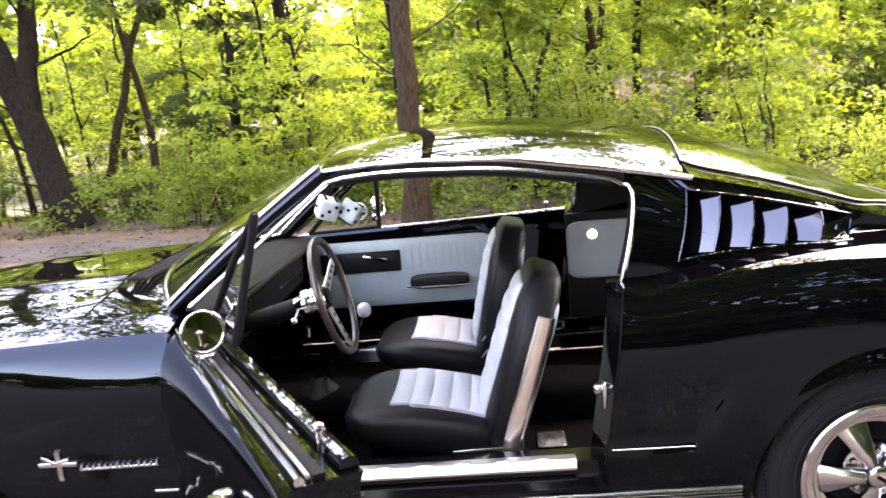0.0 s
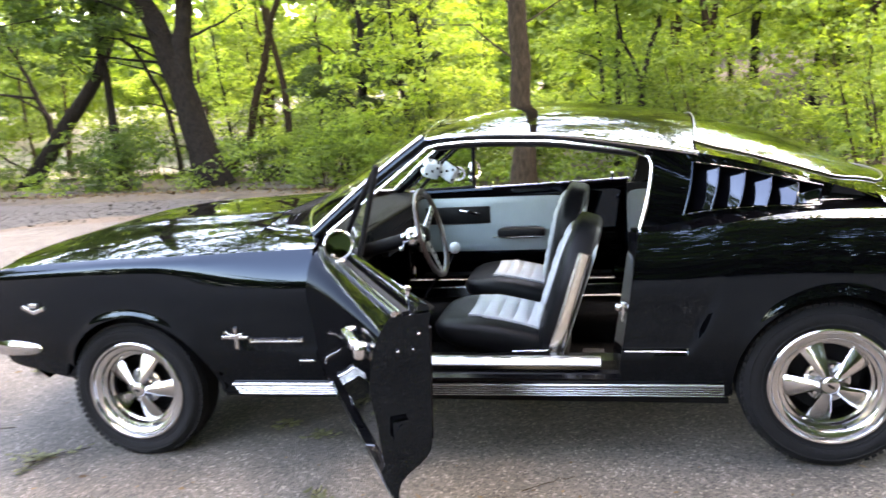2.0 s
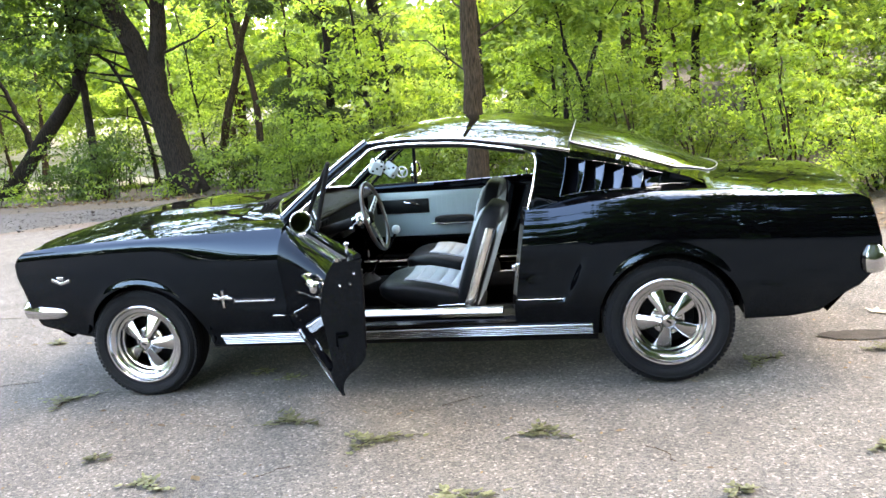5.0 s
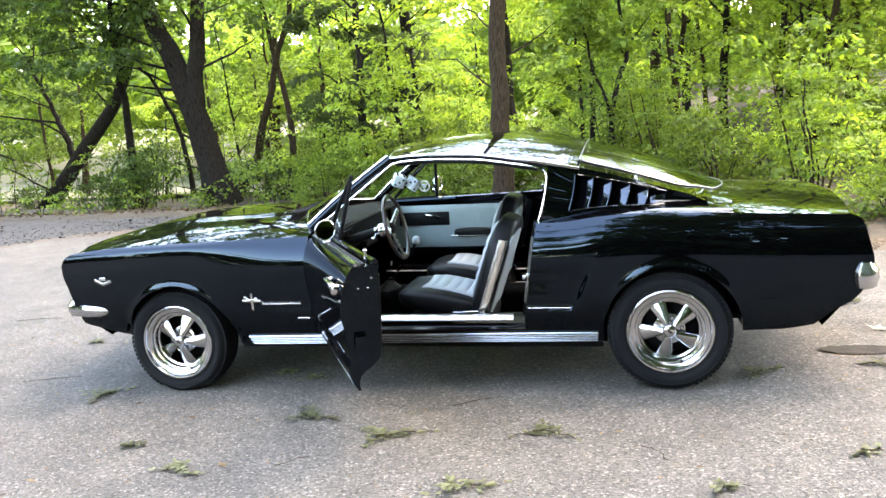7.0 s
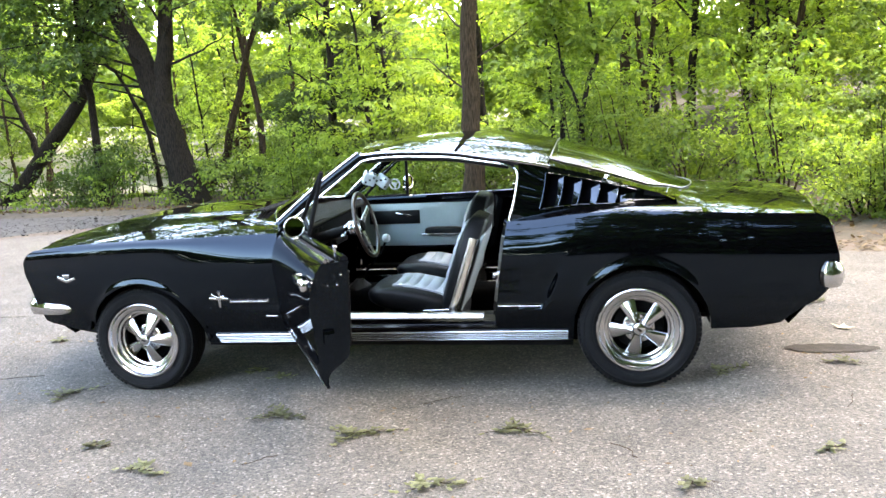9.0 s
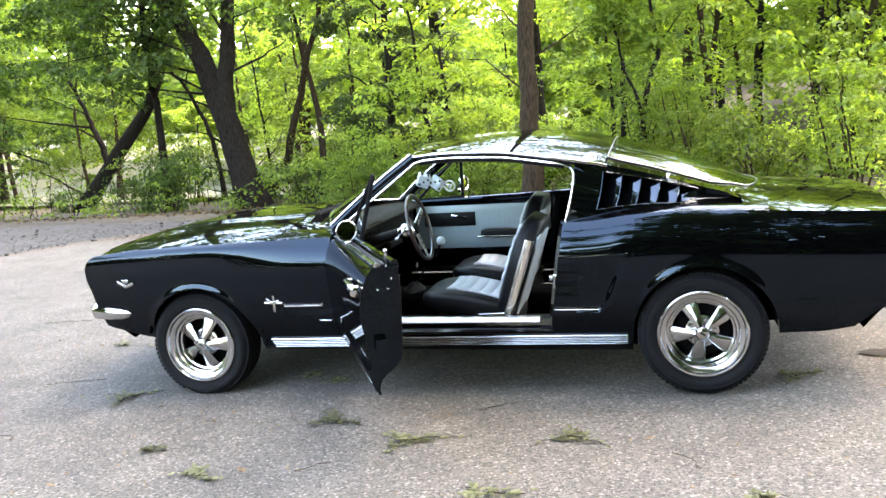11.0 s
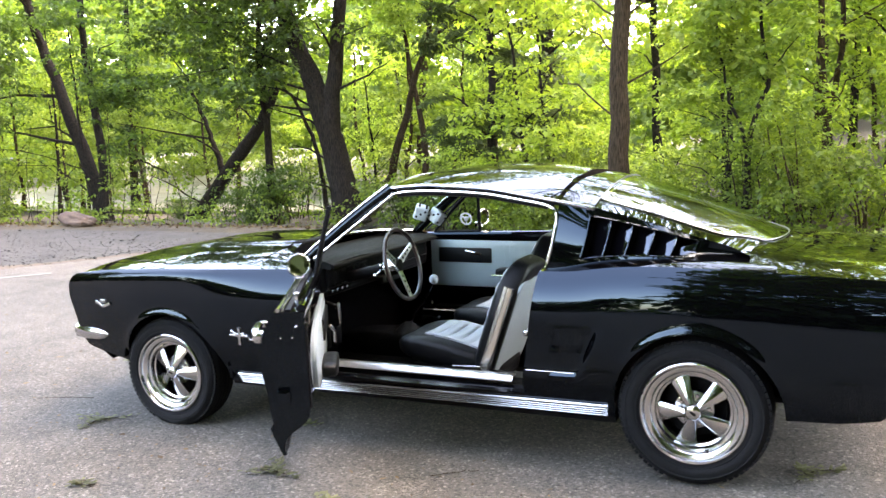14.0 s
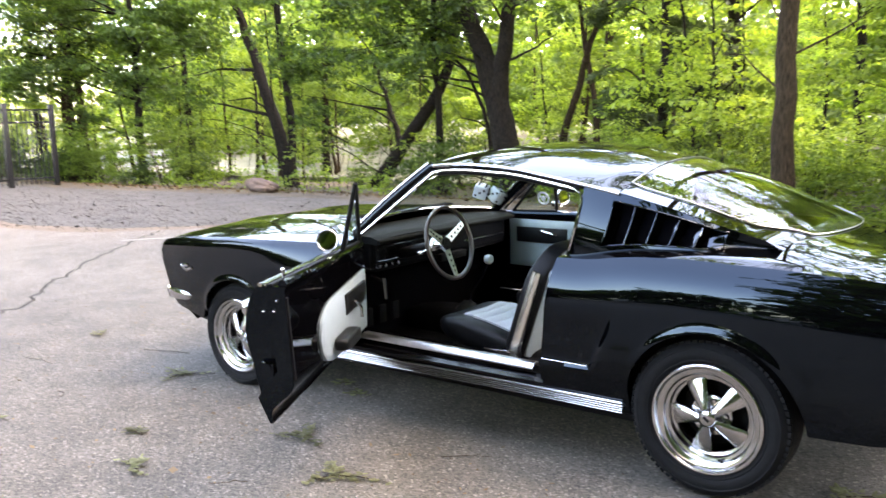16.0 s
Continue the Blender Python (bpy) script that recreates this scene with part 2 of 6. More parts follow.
def part(name, geo, material, parent, label="", smooth=True, turn=None):
    """Links a shape as one mesh object under a thing or a part."""
    verts, faces = geo
    if turn is not None:
        verts = [turn @ Vector(v) for v in verts]
    bm = bmesh.new()
    vs = [bm.verts.new(v) for v in verts]
    for f in faces:
        try:
            bm.faces.new([vs[i] for i in f])
        except ValueError:
            pass
    bmesh.ops.remove_doubles(bm, verts=bm.verts, dist=1e-5)
    bmesh.ops.recalc_face_normals(bm, faces=bm.faces)
    me = bpy.data.meshes.new(name)
    bm.to_mesh(me)
    bm.free()
    me.materials.append(material)
    ob = new(name, me)
    if smooth:
        me.polygons.foreach_set("use_smooth", np.ones(len(me.polygons), bool))
        me.set_sharp_from_angle(angle=radians(38))
    if parent:
        ob.parent = parent
    return tagged(ob, label)


def thing(name, label, category, group="", kind=""):
    return tagged(new(name), label, category, group, kind)


def join(*geos):
    V, F = [], []
    for v, f in geos:
        o = len(V)
        V += list(v)
        F += [[i + o for i in q] for q in f]
    return V, F


def grid(nu, nv, f, skip=None):
    V = [f(i / nu, j / nv) for i in range(nu + 1) for j in range(nv + 1)]
    F = [[i * (nv + 1) + j, (i + 1) * (nv + 1) + j, (i + 1) * (nv + 1) + j + 1, i * (nv + 1) + j + 1]
         for i in range(nu) for j in range(nv) if not (skip and skip(i, j))]
    return V, F


def slab(nu, nv, f, g):
    """A closed body between two grids."""
    (A, FA), (B, FB) = grid(nu, nv, f), grid(nu, nv, g)
    o, w = len(A), nv + 1
    rim = [i * w for i in range(nu + 1)] + [nu * w + j for j in range(1, nv + 1)] + [i * w + nv for i in range(nu - 1, -1, -1)] + [j for j in range(nv - 1, 0, -1)]
    F = FA + [[i + o for i in q][::-1] for q in FB]
    for k in range(len(rim)):
        a, b = rim[k], rim[(k + 1) % len(rim)]
        F.append([a, b, b + o, a + o])
    return A + B, F


def box(x0, x1, y0, y1, z0, z1, bevel=0.0, seg=2):
    bm = bmesh.new()
    bmesh.ops.create_cube(bm, size=1, matrix=Matrix.Translation(((x0 + x1) / 2, (y0 + y1) / 2, (z0 + z1) / 2)) @ Matrix.Diagonal((abs(x1 - x0), abs(y1 - y0), abs(z1 - z0), 1)))
    if bevel:
        bmesh.ops.bevel(bm, geom=bm.edges[:], offset=bevel, segments=seg, profile=0.5, affect="EDGES")
    bm.verts.index_update()
    out = [v.co.copy() for v in bm.verts], [[v.index for v in f.verts] for f in bm.faces]
    bm.free()
    return out


def moved(geo, m):
    return [m @ Vector(v) for v in geo[0]], geo[1]


def tube(path, radius, n=8, closed=False, flat=1.0):
    """A round bar along a path; radius: one number, or one for each point."""
    P = [Vector(p) for p in path]
    R = radius if isinstance(radius, (list, tuple)) else [radius] * len(P)
    V, F = [], []
    side = None
    for i, p in enumerate(P):
        a, b = P[i - 1] if (i or closed) else p, P[(i + 1) % len(P)] if (i < len(P) - 1 or closed) else p
        d = (b - a).normalized()
        if side is None:
            side = d.orthogonal().normalized()
        side = (side - d * side.dot(d)).normalized()
        up = d.cross(side)
        for k in range(n):
            c = 2 * math.pi * k / n
            V.append(p + (side * math.cos(c) + up * math.sin(c) * flat) * R[i])
    m = len(P)
    for i in range(m if closed else m - 1):
        for k in range(n):
            F.append([i * n + k, i * n + (k + 1) % n, ((i + 1) % m) * n + (k + 1) % n, ((i + 1) % m) * n + k])
    if not closed:
        F += [list(range(n))[::-1], [(m - 1) * n + k for k in range(n)]]
    return V, F


def strip(path, w, h, up=(0, 0, 1), closed=False):
    """A flat bar along a path: w wide across, h along up."""
    P, U = [Vector(p) for p in path], Vector(up)
    V, F = [], []
    m = len(P)
    for i, p in enumerate(P):
        a, b = P[i - 1] if (i or closed) else p, P[(i + 1) % m] if (i < m - 1 or closed) else p
        d = (b - a).normalized()
        s = d.cross(U).normalized()
        u = s.cross(d)
        e = 0.25
        for k, q in ((-1, -1 + e), (-1 + e, -1), (1 - e, -1), (1, -1 + e), (1, 1 - e), (1 - e, 1), (-1 + e, 1), (-1, 1 - e)):
            V.append(p + s * k * w / 2 + u * q * h / 2)
    for i in range(m if closed else m - 1):
        for k in range(8):
            F.append([i * 8 + k, i * 8 + (k + 1) % 8, ((i + 1) % m) * 8 + (k + 1) % 8, ((i + 1) % m) * 8 + k])
    if not closed:
        F += [list(range(8))[::-1], [(m - 1) * 8 + k for k in range(8)]]
    return V, F


def lathe(profile, n=48, m=None):
    """Turns (radius, depth) pairs about the y axis; depth runs along y."""
    V = [(r * math.cos(2 * math.pi * k / n), d, r * math.sin(2 * math.pi * k / n)) for r, d in profile for k in range(n)]
    F = [[i * n + k, i * n + (k + 1) % n, (i + 1) * n + (k + 1) % n, (i + 1) * n + k] for i in range(len(profile) - 1) for k in range(n)]
    return moved((V, F), m) if m else (V, F)


def puff(sx, sy, sz, e1=0.35, e2=0.35, nu=28, nv=16, m=None, bend=None):
    """A padded block with round edges."""
    sp = lambda c, e: math.copysign(abs(c) ** e, c)
    V, F = [], []
    for j in range(nv + 1):
        t = -math.pi / 2 + math.pi * j / nv
        for i in range(nu):
            a = 2 * math.pi * i / nu
            p = Vector((sx / 2 * sp(math.cos(t), e1) * sp(math.cos(a), e2), sy / 2 * sp(math.cos(t), e1) * sp(math.sin(a), e2), sz / 2 * sp(math.sin(t), e1)))
            V.append(bend(p) if bend else p)
    for j in range(nv):
        for i in range(nu):
            F.append([j * nu + i, j * nu + (i + 1) % nu, (j + 1) * nu + (i + 1) % nu, (j + 1) * nu + i])
    return moved((V, F), m) if m else (V, F)


def lerp(table, x):
    """Smooth reading of a short table of (x, value)."""
    if x <= table[0][0]:
        return table[0][1]
    for (a, p), (b, q) in zip(table, table[1:]):
        if x <= b:
            return p + (q - p) * (x - a) / (b - a)
    return table[-1][1]


def soft(table, x, w=0.05):
    return sum(lerp(table, x + k * w) for k in (-1, -0.5, 0, 0.5, 1)) / 5


def step(a, b, x):
    t = min(1, max(0, (x - a) / (b - a)))
    return t * t * (3 - 2 * t)


# ---- ground ----
def ground_z(x, y):
    tilt = 0.048 * math.tanh(x / 3) * step(9, 6, y)
    low = -0.05 * max(0, y - 6.5) * step(2, -4, x) * step(40, 14, y)
    hill = 0.16 * max(0, y - 8) * step(-3, 6, x) * step(60, 10, y)
    return tilt + low + hill


def ground_sheet():
    xs = sorted(set(np.round(np.concatenate([np.linspace(-30, 20, 64), np.linspace(-1500, -30, 10), np.linspace(20, 1500, 10)]), 3)))
    ys = sorted(set(np.round(np.concatenate([np.linspace(-20, 50, 80), np.linspace(-1500, -20, 8), np.linspace(50, 1500, 10)]), 3)))
    V = [(x, y, ground_z(x, y) - 0.012 + (0.05 * noise.noise((x * 0.4, y * 0.4, 0)) - 0.03) * step(6.2, 9, y)) for x in xs for y in ys]
    w = len(ys)
    F = [[i * w + j, (i + 1) * w + j, (i + 1) * w + j + 1, i * w + j + 1] for i in range(len(xs) - 1) for j in range(w - 1)]
    return V, F


tagged(link_mesh("ground", *ground_sheet(), SOIL), "brown leaf-strewn forest floor with patchy grass", "ground", kind="structure")


def road_edge(x):
    """Far edge of the asphalt."""
    return lerp([(-40, 1.0), (-20, 1.6), (-9.2, 2.5), (-7.9, 3.7), (-7.0, 5.6), (-4, 6.3), (0.5, 5.4), (2.2, 3.4), (3.4, 2.8), (5.0, 2.65), (60, 2.6)], x) + 0.12 * noise.noise((x * 0.6, 3, 1)) + 0.05 * noise.noise((x * 2.7, 3, 1))


def band(near, far, x0, x1, n, rows, z):
    return grid(n, rows, lambda u, v: (lambda x: (x, near(x) + (far(x) - near(x)) * v, ground_z(x, near(x) + (far(x) - near(x)) * v) + z))(x0 + (x1 - x0) * u))


tagged(link_mesh("road", *band(lambda x: -14, road_edge, -60, 60, 240, 24, 0.0), ASPHALT), "worn pale grey asphalt with coarse aggregate", "road", kind="structure")
tagged(link_mesh("shoulder_dirt", *band(lambda x: road_edge(x) - 0.05, lambda x: road_edge(x) + 0.55 + 0.3 * noise.noise((x * 0.5, 0, 9)), -40, 12, 130, 4, -0.004), DIRT), "sandy tan dirt edge along the asphalt", "shoulder", kind="structure")
tagged(link_mesh("shoulder_gravel", *band(lambda x: road_edge(x) + 0.3, lambda x: lerp([(-40, 8.0), (-18, 8.2), (-10, 8.8), (-6, 8.6), (-2, 7.4), (2, 6.4), (12, 6.6)], x) + 0.3 * noise.noise((x * 0.7, 5, 2)), -40, 0.8, 130, 8, -0.007), GRAVEL), "grey gravel shoulder below the woods", "shoulder", kind="structure")


def berm(u, v):
    x = -34 + 31.5 * u
    y = lerp([(-34, 7.9), (-18, 8.1), (-12, 8.9), (-6, 8.8), (-2.5, 7.7)], x) - 0.55 + 1.7 * v + 0.25 * noise.noise((x * 0.5, 8, 3))
    h = (0.05 + 0.05 * noise.noise((x * 0.8, 1, 7))) * math.sin(math.pi * v) ** 1.3 * step(0, 0.06, u) * step(1, 0.94, u)
    return x, y, ground_z(x, y) - 0.02 + max(0, h) + 0.035 * noise.noise((x * 3, y * 3, 2)) * math.sin(math.pi * v)


tagged(link_mesh("earth_berm", *grid(260, 14, berm), SOIL), "low brown earth bank littered with old leaves", "bank", kind="structure")


# ---- car body ----
CREASE = [(-2.05, 0.775), (-1.91, 0.797), (-1.69, 0.817), (-1.37, 0.834), (-1.02, 0.841), (-0.5, 0.853), (0.3, 0.872), (0.72, 0.886), (0.86, 0.886), (1.02, 0.912), (1.25, 0.922), (1.6, 0.912), (1.8, 0.900), (2.2, 0.880)]
TAPER = [(-2.06, 0.925), (-1.9, 0.955), (-1.6, 0.982), (-1.2, 0.994), (0, 0.99), (0.8, 0.995), (1.4, 1.003), (1.8, 0.985), (2.2, 0.945), (2.33, 0.93)]
FLANK = [(0.18, 0.725), (0.25, 0.757), (0.33, 0.793), (0.40, 0.825), (0.48, 0.850), (0.58, 0.861), (0.68, 0.860), (0.75, 0.850), (0.80, 0.834), (0.835, 0.815), (0.862, 0.793), (0.95, 0.72)]
FLANK_NOSE = [(0.18, 0.725), (0.25, 0.757), (0.33, 0.793), (0.40, 0.825), (0.48, 0.850), (0.58, 0.861), (0.70, 0.862), (0.80, 0.859), (0.838, 0.853), (0.854, 0.840), (0.863, 0.812), (0.95, 0.72)]
ARCH_F, ARCH_R, ARCH = (-1.315, 0.262), (1.372, 0.328), 0.335


def crease(x):
    return soft(CREASE, x, 0.07)


def flank(x, z):
    """Half the body's width at a place along it and a height."""
    zz = z - (crease(x) - 0.858) * step(0.5, 0.86, z)
    nose = step(-0.50, -1.25, x)
    y = ((1 - nose) * soft(FLANK, zz, 0.025) + nose * soft(FLANK_NOSE, zz, 0.012)) * soft(TAPER, x, 0.12)
    cove = 0.020 * step(-1.25, -0.2, x) * step(0.905 + (z - 0.46) * 0.42, 0.885 + (z - 0.46) * 0.42, x) * step(0.445, 0.468, z) * step(0.72, 0.56, z)
    y -= cove
    for cx, cz in (ARCH_F, ARCH_R):
        d = math.hypot(x - cx, z - cz) - ARCH
        if d < 0.12 and z > cz - 0.1:
            y += 0.009 * math.exp(-(d / 0.024) ** 2) * step(cz, cz + 0.25, z)
    return y


def arch_z(x):
    """Height of a wheel opening's edge, or None beside it."""
    for cx, cz in (ARCH_F, ARCH_R):
        if abs(x - cx) < ARCH:
            return cz + math.sqrt(ARCH ** 2 - (x - cx) ** 2)
    return None


def hem(x):
    """Lower edge of the body side."""
    base = lerp([(-2.05, 0.40), (-1.95, 0.36), (-1.70, 0.305), (-0.9, 0.235), (1.0, 0.262), (1.7, 0.32), (1.9, 0.325), (2.08, 0.35), (2.2, 0.47), (2.3, 0.56)], x)
    a = arch_z(x)
    return max(base, a) if a else base


NOSE = [(0.30, -1.90), (0.36, -1.955), (0.45, -1.975), (0.58, -2.005), (0.65, -2.032), (0.72, -2.038), (0.765, -2.01), (0.80, -1.945)]
TAIL = [(0.33, 2.08), (0.36, 2.10), (0.52, 2.245), (0.67, 2.292), (0.80, 2.262), (0.862, 2.245), (0.885, 2.19)]
B_EDGE = lambda z: 0.641 + (max(z, 0.40) - 0.404) * 0.155
DOOR_F = -0.512


def spaced(x0, x1, n):
    """Even steps, with the ends of the wheel openings among them."""
    xs = list(np.linspace(x0, x1, n))
    for cx, _ in (ARCH_F, ARCH_R):
        for e in (cx - ARCH, cx + ARCH):
            for d in (-0.002, 0.002, 0.008, 0.02, -0.02, -0.008):
                if x0 < e + d < x1:
                    xs.append(e + d)
    return sorted(xs)


def side_panel(x0, x1, s, n=80, rows=26, left=None, right=None):
    xs = spaced(x0, x1, n)
    V, F = [], []
    for x in xs:
        zb, zt = hem(x), crease(x)
        for j in range(rows + 1):
            z = zb + (zt - zb) * j / rows
            xx = x
            if left:
                xx += (left(z) - x0) * max(0, 1 - (x - x0) / 0.3) ** 2
            if right:
                xx += (right(z) - x1) * max(0, 1 - (x1 - x) / 0.3) ** 2
            V.append((xx, s * flank(xx, z), z))
    w = rows + 1
    F = [[i * w + j, (i + 1) * w + j, (i + 1) * w + j + 1, i * w + j + 1] for i in range(len(xs) - 1) for j in range(rows)]
    # turned-in lip along the lower edge
    o = len(V)
    for i, x in enumerate(xs):
        v = V[i * w]
        V.append((v[0], v[1] - s * 0.045, v[2] + 0.004))
    F += [[i * w, i * w + w, o + i + 1, o + i] for i in range(len(xs) - 1)]
    return V, F


car = thing("car", "glossy black vintage fastback car with its driver door wide open", "car")
HOOD_Y = 0.655


def top_z(x, y):
    """Front upper surface: fender tops and bonnet."""
    yc = flank(x, crease(x))
    crown = lerp([(-2.05, 0.03), (-1.8, 0.055), (-1.4, 0.075), (-0.8, 0.085), (-0.5, 0.075)], x)
    t = min(1, abs(y) / yc)
    ridge = 0.012 * math.exp(-((abs(y) - 0.30) / 0.07) ** 2) * step(-1.95, -1.6, x)
    return crease(x) + crown * (1 - t ** 2.4) + ridge


def nose_x(u, y):
    return -1.93 - 0.09 * (1 - (y / 0.8) ** 2)


for s in (-1, 1):
    skin = side_panel(-1.99, DOOR_F, s, 110, 28, left=lambda z: lerp(NOSE, z))
    xs0 = lambda u: -1.93 + (DOOR_F + 1.93) * u
    cap = grid(60, 8, lambda u, v: (lambda x: (lambda y: (x, s * y, top_z(x, y) if v else crease(x)))(HOOD_Y + (flank(x, crease(x)) - HOOD_Y) * (1 - v)))(xs0(u)))
    part("front_fender", join(skin, cap), PAINT, car)

    quarter = side_panel(0.70, 2.20, s, 110, 28, left=lambda z: B_EDGE(z), right=lambda z: lerp(TAIL, z))
    shelf = grid(60, 4, lambda u, v: (lambda x: (x, s * (flank(x, crease(x)) + (0.715 - flank(x, crease(x))) * v), crease(x) + 0.022 * math.sin(v * math.pi / 2) * step(0.70, 0.95, x)))(0.715 + 0.95 * u))
    part("quarter_panel", join(quarter, shelf), PAINT, car)
    part("rocker_panel", join(
        grid(40, 4, lambda u, v: (lambda x, z: (x, s * flank(x, z), z))(DOOR_F + 1.16 * u, hem(DOOR_F + 1.16 * u) + (0.338 - hem(DOOR_F + 1.16 * u)) * v)),
        grid(40, 3, lambda u, v: (DOOR_F + 1.16 * u, s * (0.805 - 0.055 * v), 0.338 + 0.018 * v)),
        grid(40, 2, lambda u, v: (DOOR_F + 1.16 * u, s * (0.75 - 0.006 * v), 0.356 + 0.034 * v)),
        grid(40, 2, lambda u, v: (DOOR_F + 1.16 * u, s * (0.744 - 0.09 * v), 0.39))), SILL, car)
    mx = lambda u: -0.918 + 1.925 * u
    mz = lambda u: 0.246 + 0.022 * u
    mould = []
    for k in range(5):
        r, dz = (0.0078, 0.044) if k == 4 else (0.0027, 0.003 + k * 0.0092)
        ends = np.linspace(0.012 * (4 - k) / 4, 1, 24)
        mould.append(tube([(mx(u), s * (flank(mx(u), mz(u) + 0.03) + 0.011 + (0.001 if k == 4 else 0)), mz(u) + dz) for u in ends], r, 8))
    part("rocker_moulding", join(*mould), RIBBED, car, "ribbed bright rocker moulding")

part("bonnet", join(grid(60, 44, lambda u, v: (lambda y: (lambda x: (x, y, top_z(x, y) + 0.001))(nose_x(0, y) + (-0.815 - nose_x(0, y)) * u))((v * 2 - 1) * (HOOD_Y - 0.004))),
    grid(6, 44, lambda u, v: (lambda y: (nose_x(0, y) - 0.02 * math.sin(u * 1.57), y, top_z(nose_x(0, y), y) + 0.001 - 0.035 * u))((v * 2 - 1) * (HOOD_Y - 0.004)))), PAINT, car)

# windscreen lines
ws_base = lambda y: (-0.56 - 0.17 * (1 - (y / 0.64) ** 2), y, 0.888 + 0.042 * (1 - (y / 0.64) ** 2))
ws_top = lambda y: (-0.085 - 0.045 * (1 - (y / 0.57) ** 2), y, 1.236 + 0.042 * (1 - (y / 0.57) ** 2))
part("cowl_panel", join(grid(8, 40, lambda u, v: (lambda y: (lambda b: (-0.811 + (b[0] + 0.811) * u, y, (top_z(-0.811, y) - 0.002) * (1 - u) + (b[2] - 0.004) * u))(ws_base(y)))((v * 2 - 1) * 0.65))), PAINT, car)
vent = [box(-0.78 + k * 0.018, -0.772 + k * 0.018, -0.42, 0.42, top_z(-0.8, 0.3) - 0.006, top_z(-0.8, 0.3) + 0.004) for k in range(4)]
part("cowl_vent", join(*vent), BLACK, car, "black slotted cowl vent")


def screen(u, v):
    y0, y1 = (v * 2 - 1) * 0.635, (v * 2 - 1) * 0.562
    a, b = Vector(ws_base(y0)), Vector(ws_top(y1))
    p = a.lerp(b, u)
    p += Vector((-0.012, 0, 0.016)) * math.sin(math.pi * u)
    return p


wsg = part("windscreen", grid(12, 28, screen), GLASS, car, "slightly green curved windscreen glass")
wsg.visible_shadow = False
edge = [screen(0, v) for v in np.linspace(0, 1, 29)] + [screen(u, 1) for u in np.linspace(0.08, 1, 12)] + [screen(1, v) for v in np.linspace(0.96, 0, 28)] + [screen(u, 0) for u in np.linspace(0.92, 0.08, 11)]
part("windscreen_trim", tube(edge, 0.010, 8, True), CHROME, car, "bright windscreen trim")

# roof
ROOF_C = [(-0.22, 1.258), (-0.13, 1.278), (0, 1.304), (0.2, 1.327), (0.4, 1.331), (0.6, 1.318), (0.8, 1.287), (0.95, 1.252), (1.145, 1.199), (1.3, 1.146), (1.46, 1.080), (1.62, 0.998), (1.70, 0.968)]
GUTTER = [(-0.09, 0.588, 1.238), (0.0, 0.612, 1.25), (0.14, 0.628, 1.255), (0.42, 0.652, 1.243), (0.71, 0.668, 1.194), (0.92, 0.660, 1.153), (1.143, 0.648, 1.095), (1.30, 0.632, 1.044), (1.427, 0.605, 1.001), (1.581, 0.555, 0.956), (1.66, 0.52, 0.938)]
GLASS_EDGE = [(0.9, 0.548), (0.92, 0.547), (1.143, 0.537), (1.30, 0.523), (1.427, 0.50), (1.581, 0.455), (1.70, 0.40)]
gut_y = lambda x: soft([(g[0], g[1]) for g in GUTTER], x, 0.06)
gut_z = lambda x: soft([(g[0], g[2]) for g in GUTTER], x, 0.06)
roof_c = lambda x: soft(ROOF_C, x, 0.08)
glass_y = lambda x: soft(GLASS_EDGE, x, 0.06)
roof_half = lambda x: gut_y(x) + (glass_y(x) + 0.045 - gut_y(x)) * step(0.82, 1.0, x)
BACK = lambda y: 0.915 + 0.03 * (1 - (y / 0.57) ** 2)


def roof_z(x, y):
    t = min(1, abs(y) / roof_half(x))
    return gut_z(x) + (roof_c(x) - gut_z(x)) * (1 - t ** 2.3)


def roof(u, v):
    t = v * 2 - 1
    yw = t * 0.57
    x0 = ws_top(yw)[0]
    x1 = BACK(yw)
    x = x0 + (x1 - x0) * u
    y = t * gut_y(x)
    return x, y, roof_z(x, y)


part("roof", slab(40, 40, roof, lambda u, v: (lambda p: (p[0], p[1] * 0.985, p[2] - 0.022))(roof(u, v))), PAINT, car)
for s in (-1, 1):
    part("drip_rail", tube([(x, s * (gut_y(x) + 0.006), gut_z(x) - 0.006) for x in np.linspace(-0.09, 0.93, 40)], 0.008, 8), CHROME, car, "bright drip rail")


def back_glass(u, v, dz=0.0):
    t = v * 2 - 1
    x0, x1 = BACK(t * 0.55) + 0.012, 1.60 + 0.095 * (1 - t * t)
    x = x0 + (x1 - x0) * u
    pinch = 1 - 0.16 * step(0.72, 1.0, u) * abs(t) ** 3
    y = t * glass_y(x) * pinch
    return x, y, roof_z(x, y) + 0.004 + dz


bg = part("rear_window", grid(28, 32, back_glass), GLASS, car, "green-tinted sloping rear window glass")
bg.visible_shadow = False
rim = [back_glass(0, v, 0.003) for v in np.linspace(0, 1, 33)] + [back_glass(u, 1, 0.003) for u in np.linspace(0.03, 1, 30)] + [back_glass(1, v, 0.003) for v in np.linspace(0.97, 0, 32)] + [back_glass(u, 0, 0.003) for u in np.linspace(0.97, 0.03, 29)]
part("rear_window_trim", tube(rim, 0.0026, 8, True), DULL_TRIM, car, "bright rear window trim")


